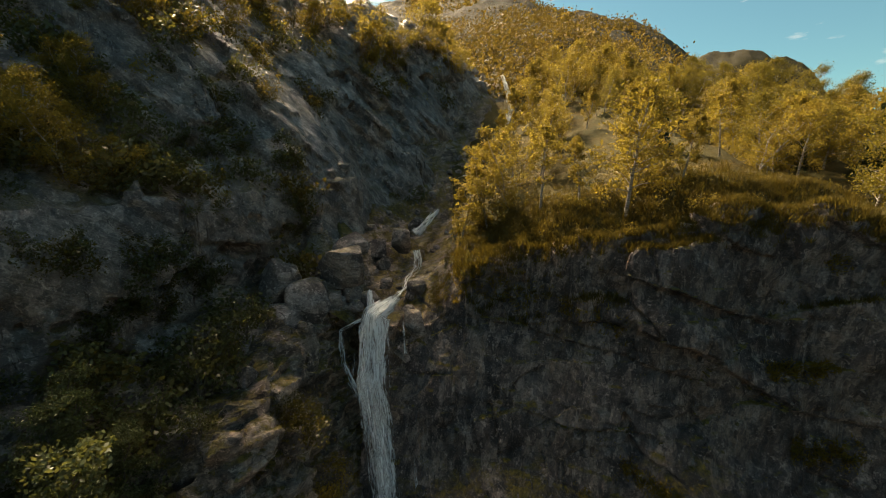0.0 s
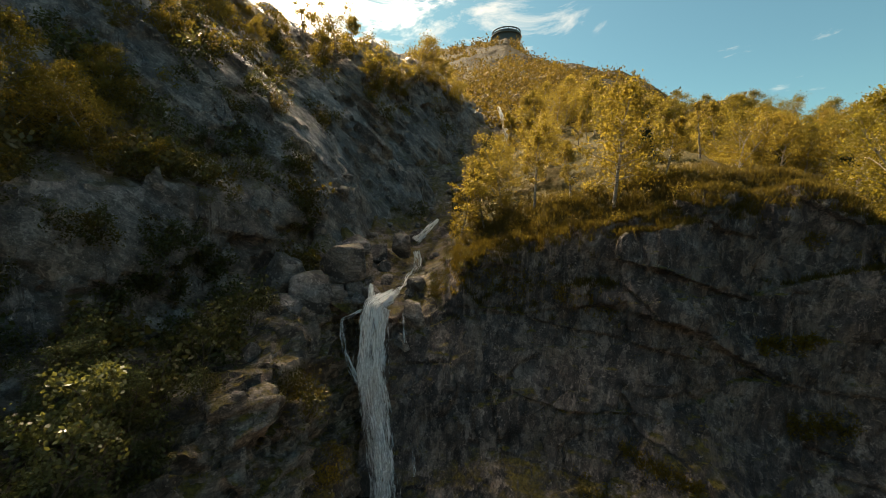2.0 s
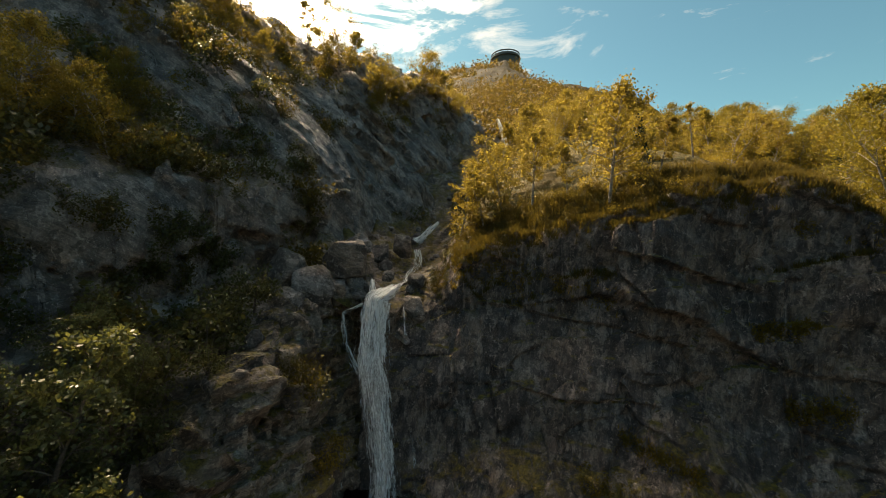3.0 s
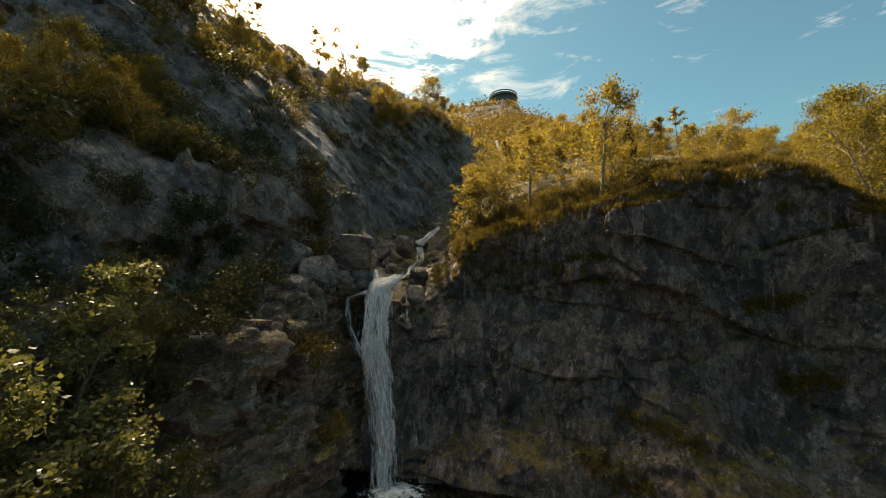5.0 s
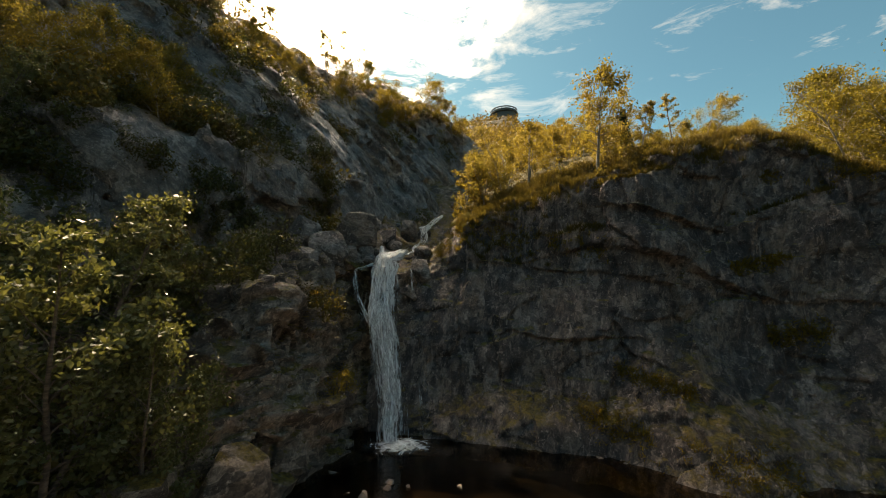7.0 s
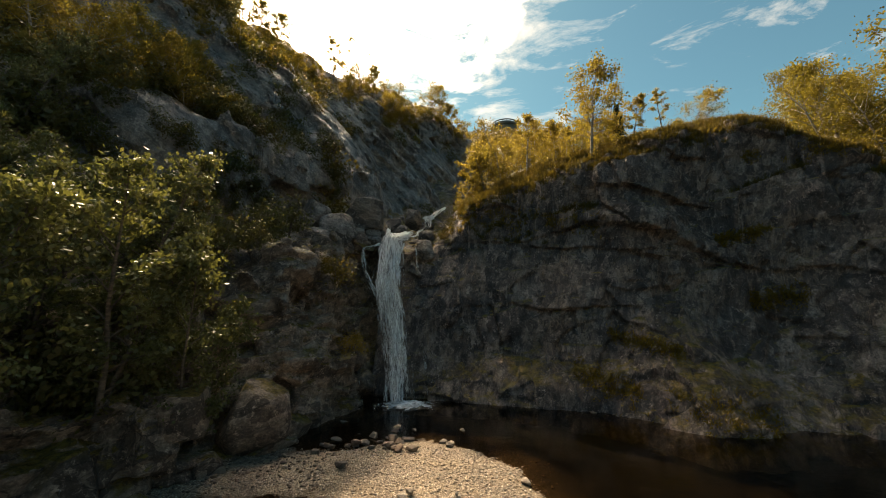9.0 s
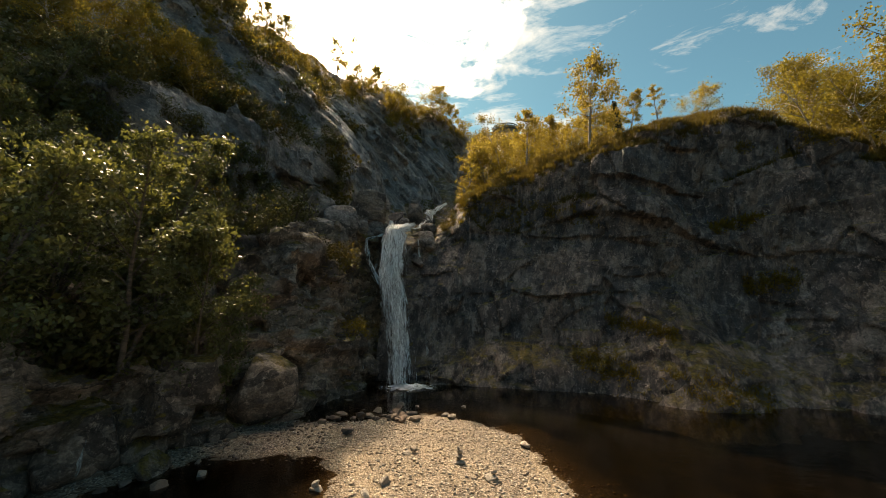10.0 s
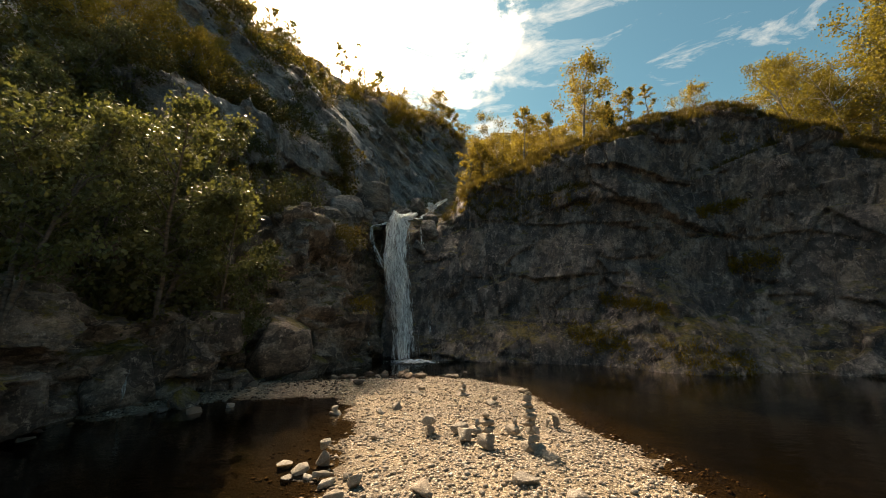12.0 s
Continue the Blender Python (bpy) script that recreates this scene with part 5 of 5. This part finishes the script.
UPLAND = ("upland_ground", "cliff", "far_hill")
ROCKS = ("hillside", "rock_outcrop", "gully_floor", "cliff")
GB, GA, GS, GH = "birches on the upland", "alders on the bank", "shrubs on the rock", "birches on the hillside"
rng = random.Random(21)
for kind, x, y, size in ((0, 9.7, 20.7, 1.12), (4, 6.0, 24.0, 1.0), (3, 2.9, 25.2, 0.95), (2, 4.4, 26.4, 0.9), (1, 13.3, 22.0, 0.72), (4, 16.6, 24.0, 0.72), (1, 19.6, 25.0, 0.5), (1, 8.2, 23.5, 0.8), (3, 11.3, 22.8, 0.75), (2, 12.2, 24.0, 0.8),
                         (0, 26.0, 23.5, 1.25), (2, 27.0, 21.5, 1.25), (0, 25.0, 18.5, 1.5), (2, 24.5, 15.2, 1.75), (0, 27.5, 17.0, 1.6), (3, 22.6, 17.2, 1.15), (0, 28.5, 13.5, 1.7), (2, 24.0, 12.0, 1.3), (3, 22.6, 14.6, 1.0), (3, 26.0, 10.0, 1.4), (2, 31, 19, 1.5), (0, 30, 25, 1.3)):
    plant(olives[kind % 2] if x > 22 else birches[kind], x, y, ground_z(x, y, UPLAND)[0] - 0.1, size, group=GB)
placed = 0
while placed < 115:
    y = rng.uniform(23, 62)
    x = rng.uniform(float(stream_x(y)) + 2.5, 46)
    if y - float(rim_line(x)) < 4.5 or (y < 30 and rng.random() < 0.45):
        continue
    open_ = 10 < x < 25 and y < 48
    if open_ and rng.random() < 0.45:
        continue
    z = ground_z(x, y, UPLAND)[0]
    plant(olives[rng.randrange(2)] if rng.random() < (x - 14) / 40 else birches[rng.choice((0, 1, 2, 2, 3, 0))], x, y, z - 0.1, rng.uniform(0.5, 0.8) if open_ else rng.uniform(0.8, 1.25), group=GB)
    placed += 1
for x, y, size in ((33, 30, 1.4), (36, 27, 1.3), (14.5, 27, 0.7)):
    copy_thing(spruce, pose(x, y, ground_z(x, y, UPLAND)[0] - 0.1) @ Matrix.Scale(size, 4))
spruce.matrix_basis = pose(29, 33, ground_z(29, 33, UPLAND)[0] - 0.1)

for x, y, size in ((-9.4, 5.6, 1.2), (-8.5, 7.4, 1.0), (-11.2, 8.4, 1.2), (-12.4, 6.4, 1.0), (-9.9, 9.0, 0.62), (-15.0, 8.2, 1.0), (-11.8, 4.4, 0.85), (-14.4, 4.0, 0.9), (-17, 6, 1.0), (-13.2, 1.8, 0.85), (-10.2, 2.2, 0.95), (-12.8, 10.8, 0.75), (-18, 10, 0.9), (-11.0, 11.6, 0.6)):
    plant(alders[rng.randrange(2)], x, y, ground_z(x, y, ROCKS)[0] - 0.15, size, group=GA)

# ridge birches along the crest of the hillside
for x, y, kind, size in ((-14.2, 40.5, 4, 0.96), (-11.2, 42, 2, 0.96), (-9.6, 43, 1, 0.90), (-7.9, 44, 3, 1.02), (-6.6, 45, 2, 0.84), (-3.6, 49.5, 2, 0.90), (-1.5, 50.5, 3, 0.84), (1.0, 51.5, 1, 0.90), (-12.6, 40, 3, 0.66), (-16.2, 38, 3, 0.60), (-19.6, 36.5, 4, 0.96), (-21.5, 35.5, 4, 0.96), (-22.8, 35.0, 2, 0.84), (-24.5, 34, 4, 1.08), (-5.2, 47, 3, 0.72), (2.6, 52.5, 3, 0.84), (-17.8, 37.5, 2, 0.48)):
    plant(birches[kind], x, y, ground_z(x, y, ROCKS)[0] - 0.15, 1.3 * size, group=GH)
# the big trees high on the near hillside
for x, y, size in ((-14.6, 17.4, 0.5), (-15.8, 16.8, 0.62), (-17.0, 16.0, 0.75), (-18.4, 15.2, 0.8), (-19.6, 14.0, 0.8), (-16.6, 18.6, 0.55), (-18.5, 18.5, 0.65), (-20.5, 17, 0.9), (-21.2, 13.0, 0.9), (-17.5, 25, 0.7), (-20.5, 26, 0.9), (-23, 24, 0.9), (-22, 30, 0.8)):
    plant(birches[rng.choice((0, 2, 3))], x, y, ground_z(x, y, ROCKS)[0] - 0.2, size, group=GH)

placed = 0
while placed < 26:
    x, y = rng.uniform(-30, -12), rng.uniform(16, 36)
    z, level = ground_z(x, y, ROCKS)
    if level > 0.3 and x < float(foot_x(y)) - 6:
        plant(birches[rng.choice((0, 2, 3))], x, y, z - 0.2, rng.uniform(0.45, 0.75), group=GH)
        placed += 1
placed = 0
while placed < 210:
    y = rng.uniform(8, 52)
    x = float(foot_x(y)) - rng.uniform(0, 16) + 1.2
    z, level = ground_z(x, y, ROCKS)
    green = noise.noise(Vector((x * 0.25, y * 0.25, 3.1)))
    chance = 0.8 if z > 24 or y < 21 else 0.10
    if x < -13:
        chance = 0.85
    if level < 0.3 or rng.random() > chance + 0.5 * green:
        continue
    kind = 0 if rng.random() < 0.45 else (2 if z > 18 and rng.random() < 0.7 else 1)
    if placed % 3 == 0 and y < 30:
        plant(shrubs[kind], x, y, z - 0.15, rng.uniform(0.5, 1.35), group=GS)
    else:
        bush(kind, x, y, z - 0.15, rng.uniform(0.5, 1.35))
    placed += 1
placed = 0
while placed < 130:
    y = rng.uniform(7, 27)
    x = float(foot_x(y)) - rng.uniform(-2.5, 13)
    z, level = ground_z(x, y, ROCKS)
    if level < 0.2 or z < 6 or noise.noise(Vector((x * 0.3, y * 0.3, 9.1))) < -0.25 or (x > -8.5):
        continue
    bush(1 if rng.random() < 0.75 else 0, x, y, z - 0.2, rng.uniform(0.7, 1.6))
    placed += 1
placed = 0
while placed < 130:
    y = rng.uniform(9, 27)
    h = float(foot_z(y)) + rng.uniform(0.3, 9.5)
    place, normal, _, _ = TREES["hillside"].ray_cast(Vector((float(foot_x(y)) + 5, y - 3, h)), Vector((-0.8, 0.6, 0)))
    if not place or noise.noise(Vector((place.x * 0.2, place.y * 0.2, place.z * 0.45))) < -0.05 or place.y > 27:
        continue
    bush(1 if rng.random() < 0.85 else 0, place.x, place.y, place.z - 0.45, rng.uniform(0.35, 0.9))
    placed += 1
# shrubs on the ledge and outcrop near the fall, and along the cliff's shoulder
for x, y, kind, size in ((-5.9, 14.9, 0, 1.25), (-5.4, 15.3, 2, 0.95), (-6.6, 15.4, 0, 0.9), (-5.2, 16.4, 2, 0.8), (-9.9, 18.4, 1, 1.5), (-10.5, 15.1, 1, 1.8), (-10.6, 16.6, 1, 1.5), (-11.2, 12.8, 1, 1.7), (-13.4, 13.6, 1, 1.6), (-11.6, 12.6, 1, 1.3), (-10.2, 11.2, 1, 1.1), (-10.6, 18.2, 2, 0.7), (-9.0, 13.0, 1, 0.8),
                         (-0.6, 22.6, 0, 0.5), (-0.3, 22.3, 0, 0.4), (0.1, 22.2, 2, 0.4), (-0.5, 23.0, 0, 0.4), (0.3, 22.9, 0, 0.4), (0.6, 24.2, 0, 0.5), (1.4, 25.2, 2, 0.6), (0.2, 25.4, 0, 0.4), (1.6, 26.6, 2, 0.7), (-0.2, 23.4, 0, 0.4), (2.3, 25.6, 2, 1.0), (1.6, 23.4, 0, 0.35), (3.2, 23.6, 0, 0.4), (-12.0, 21.3, 2, 0.5), (0.2, 22.0, 0, 0.3), (2.0, 24.6, 2, 0.5)):
    plant(shrubs[kind], x, y, ground_z(x, y, ROCKS + ("upland_ground",))[0] - 0.12, size, group=GS)
plant(shrubs[1], 7.7, 19.3, 10.35, 0.5, group=GS)
for k in range(26):
    x, y = rng.uniform(-1.3, 1.8), rng.uniform(21.2, 25.0)
    z, level = ground_z(x, y, ROCKS)
    if level > 0.2:
        bush(rng.choice((0, 1)), x, y, z - 0.12, rng.uniform(0.2, 0.42))
for k in range(110):
    x = rng.uniform(3, 24)
    y = float(rim_line(x)) + rng.uniform(0.4, 6)
    bush(rng.choice((0, 0, 2)), x, y, ground_z(x, y, UPLAND)[0] - 0.15, rng.uniform(0.25, 0.6))
for k in range(16):
    x = rng.uniform(-14, -7.8)
    y = float(np.interp(x, (-14, -9.5, -7.8), (2.5, 5.0, 8.5))) + rng.uniform(0.2, 1.6)
    bush(1, x, y, ground_z(x, y, ROCKS)[0] - 0.2, rng.uniform(0.7, 1.3))


def thicket(name, kind, label):
    """The noted bushes of a kind: stems and leaves of its pattern shrub, turned and scaled, in one mesh."""
    pattern = [o for o in shrubs[kind].children if o.name.startswith("crown")][0].data
    v = np.zeros(len(pattern.vertices) * 3, np.float32)
    pattern.vertices.foreach_get("co", v)
    v = v.reshape(-1, 4, 3)[::3]
    v = (v.mean(1, keepdims=True) + (v - v.mean(1, keepdims=True)) * 1.55).reshape(-1, 3)
    p = np.array(THICKET[kind], np.float32)
    c, s, size = np.cos(p[:, 4:5]), np.sin(p[:, 4:5]), p[:, 3:4]
    co = np.stack([(v[None, :, 0] * c - v[None, :, 1] * s) * size + p[:, 0:1], (v[None, :, 0] * s + v[None, :, 1] * c) * size + p[:, 1:2], v[None, :, 2] * size + p[:, 2:3]], -1).reshape(-1, 3)
    return tagged(part(name, mesh_of(name, co, np.arange(len(co)).reshape(-1, 4)), pattern.materials[0], smooth=False), label, "undergrowth", kind="stuff")


thicket("undergrowth", 0, "yellow-green undergrowth over the rocky slopes")
thicket("undergrowth", 1, "dark green undergrowth on the shaded hillside")
thicket("undergrowth", 2, "golden autumn undergrowth high on the hillside")
for ob, spot in zip(birches + alders + shrubs + olives, ((38, 24), (40, 27), (36, 33), (34, 36), (42, 30), (-16.5, 8.5), (-15.5, 4.8), (-16.4, 12), (-17, 13.5), (-21, 22), (33, 24), (32, 27))):
    z = ground_z(*spot, UPLAND + ROCKS)[0]
    ob.matrix_basis = pose(*spot, z - 0.15)
    tagged(ob, group=GB if ob in birches + olives else GA if ob in alders else GS)

# far scrub on the hill under the lookout
rng2 = np.random.default_rng(77)
far_leaves, far_sizes = [], []
for k in range(2000):
    y = 58 + 440 * rng2.random() ** 1.7
    x = rng2.uniform(-10 - 0.05 * y, 20 + 0.47 * y)
    if y > 130 and noise.noise(Vector((x * 0.02, y * 0.02, 0.5))) < 0.08:
        continue
    z, _ = ground_z(x, y, ("far_hill",), 400)
    r = rng2.uniform(0.9, 2.0) * (1 + y / 400)
    many = 80 if y < 130 else 20
    far_leaves.append(rng2.normal(0, 1, (many, 3)) * (r * 0.55, r * 0.55, r * 0.75) + (x, y, z + r * 0.9))
    far_sizes += [0.5 if y < 130 else 0.5 + y / 300] * many
lv, lf = leaf_quads(np.concatenate(far_leaves), np.array(far_sizes), rng2)
tagged(part("far_scrub", mesh_of("far_scrub", lv, lf), LEAF_FAR, smooth=False), "distant golden birch scrub covering the far hill", "scrub", kind="stuff")


def grass(name, count, seed, spot, names, size):
    """Tufts of narrow blades in one mesh."""
    rng3 = np.random.default_rng(seed)
    roots = []
    for _ in range(count):
        x, y = spot(rng3)
        z, level = ground_z(x, y, names)
        if level > 0.35:
            roots.append((x, y, z))
    roots = np.repeat(np.array(roots), 9, 0) + rng3.normal(0, 0.10, (9 * len(roots), 3)) * (1, 1, 0.1)
    n = len(roots)
    d = rng3.normal(0, 0.42, (n, 3))
    d[:, 2] = 1
    h = rng3.uniform(0.5, 1.3, n)[:, None] * size
    w = rng3.normal(size=(n, 3)) * (1, 1, 0)
    w = w / (np.linalg.norm(w, axis=1)[:, None] + 1e-9) * 0.022
    v = np.stack([roots - w, roots + w, roots + d * h], 1).reshape(-1, 3)
    return part(name, mesh_of(name, v, np.arange(3 * n).reshape(n, 3)), LEAF_SHRUB, smooth=False)


def rim_spot(g):
    x = g.uniform(0.6, 24)
    return x, float(rim_line(x)) + abs(g.normal(0, 2.6)) - 0.4


tagged(grass("grass", 8000, 31, rim_spot, ("upland_ground", "cliff"), 0.28), "rough yellowing grass along the top of the cliff", "grass", kind="stuff")


def ledge_moss(count, seed):
    """Tufts of yellow moss and grass on the ledges of the cliff face."""
    g = np.random.default_rng(seed)
    rows_ = ((6.4, 8.9, 1.5, 1.0, 0.16), (8.4, 11.0, 3.5, 2.8, 0.08), (14.4, 16.8, 8.5, 9.0, 0.07), (15.2, 17.4, 5.2, 5.6, 0.1), (0.4, 5.8, 11.2, 10.1, 0.3), (1.4, 5.2, 11.9, 10.6, 0.25), (16.6, 19.6, 13.4, 12.7, 0.08), (9.5, 13.5, 0.8, 0.5, 0.15), (6.0, 9.0, 10.2, 9.8, 0.15))
    roots = []
    for _ in range(count):
        x0, x1, z0, z1, wide = rows_[g.integers(len(rows_))]
        t = g.random()
        place, normal, _, _ = TREES["cliff"].ray_cast(Vector((x0 + (x1 - x0) * t, 0, z0 + (z1 - z0) * t + g.normal(0, wide * 2.6))), Vector((0, 1, 0)))
        if place and normal.z > 0.12:
            roots.append(place[:])
    roots = np.repeat(np.array(roots), 14, 0) + g.normal(0, 0.07, (14 * len(roots), 3))
    n = len(roots)
    d = g.normal(0, 0.6, (n, 3)) + (0, -0.3, 0.5)
    w = g.normal(size=(n, 3))
    w = w / np.linalg.norm(w, axis=1)[:, None] * 0.03
    v = np.stack([roots - w, roots + w, roots + d * 0.14], 1).reshape(-1, 3)
    return part("moss", mesh_of("moss", v, np.arange(3 * n).reshape(n, 3)), LEAF_MOSS, smooth=False)


tagged(ledge_moss(1500, 51), "yellow moss and grass tufts on the cliff's ledges", "moss", kind="stuff")


# ---- made things ----
def lookout():
    """Round stone lookout platform with a rail, on the far hill top."""
    m = Mat("old_concrete")
    mat = m.finish(m.mix(m.noise(0.8, 6, 0.65), (0.05, 0.05, 0.05), (0.13, 0.125, 0.12)), 0.85, m.bump(m.noise(3, 5, 0.6), 0.5, 0.1))
    top = new("lookout")
    x, y = 79.4, 500.0
    top.location = (x, y, 238.0)
    top.scale = (4.3, 4.3, 4.0)

    def drum(name, rows, sides=40):
        vs, fs = [], []
        for r, z in rows:
            for s in range(sides):
                a = 2 * math.pi * s / sides
                vs.append((r * math.cos(a), r * math.sin(a), z))
        for k in range(len(rows) - 1):
            for s in range(sides):
                i, j = k * sides + s, k * sides + (s + 1) % sides
                fs.append((i, j, j + sides, i + sides))
        return part(name, mesh_of(name, vs, fs), mat, top, smooth=False)
    drum("wall", [(3.9, -3.0), (4.0, 1.25), (3.6, 1.25), (3.6, 0.2), (0.01, 0.2)])
    drum("ledge", [(4.0, 0.2), (4.4, 0.25), (4.4, 0.5), (4.0, 0.55)])
    drum("rail", [(3.95, 1.55), (4.15, 1.55), (4.15, 1.85), (3.95, 1.85), (3.95, 1.55)])
    for k in range(20):
        a = 2 * math.pi * k / 20
        bm = bmesh.new()
        bmesh.ops.create_cube(bm, size=1, matrix=Matrix.Translation((4.02 * math.cos(a), 4.02 * math.sin(a), 1.3)) @ Matrix.Diagonal((0.14, 0.14, 0.8, 1)))
        part("post", bm, mat, top, smooth=False)
    tagged(top, "round dark stone lookout with a rail on the far hilltop", "lookout")


lookout()


def fence():
    """Weathered wooden rail fence along the crest."""
    m = Mat("weathered_wood")
    mat = m.finish(m.mix(m.noise(2.0, 6, 0.6, m.vec((1, 1, 6))), (0.12, 0.09, 0.06), (0.25, 0.2, 0.15)), 0.85)
    top = new("fence")
    spots = []
    for k in range(9):
        x, y = -19.6 - 1.25 * k, 35.6 - 0.36 * k
        spots.append(Vector((x, y, ground_z(x, y, ROCKS)[0])))
    zs = np.convolve([spots[0].z] + [p.z for p in spots] + [spots[-1].z], (0.25, 0.5, 0.25), "valid")
    for p, z in zip(spots, zs):
        bm = bmesh.new()
        bmesh.ops.create_cone(bm, cap_ends=True, segments=8, radius1=0.07, radius2=0.06, depth=1.7, matrix=Matrix.Translation((p.x, p.y, z + 0.35)))
        part("post", bm, mat, top)
    for h in (0.55, 1.05):
        for k in range(8):
            vs, fs = [], []
            tube(vs, fs, [(spots[k].x, spots[k].y, zs[k] + h), (spots[k + 1].x, spots[k + 1].y, zs[k + 1] + h)], (0.06, 0.055), 6)
            part("rail", mesh_of("rail", vs, fs), mat, top)
    tagged(top, "weathered wooden rail fence along the hillside crest", "fence")


fence()
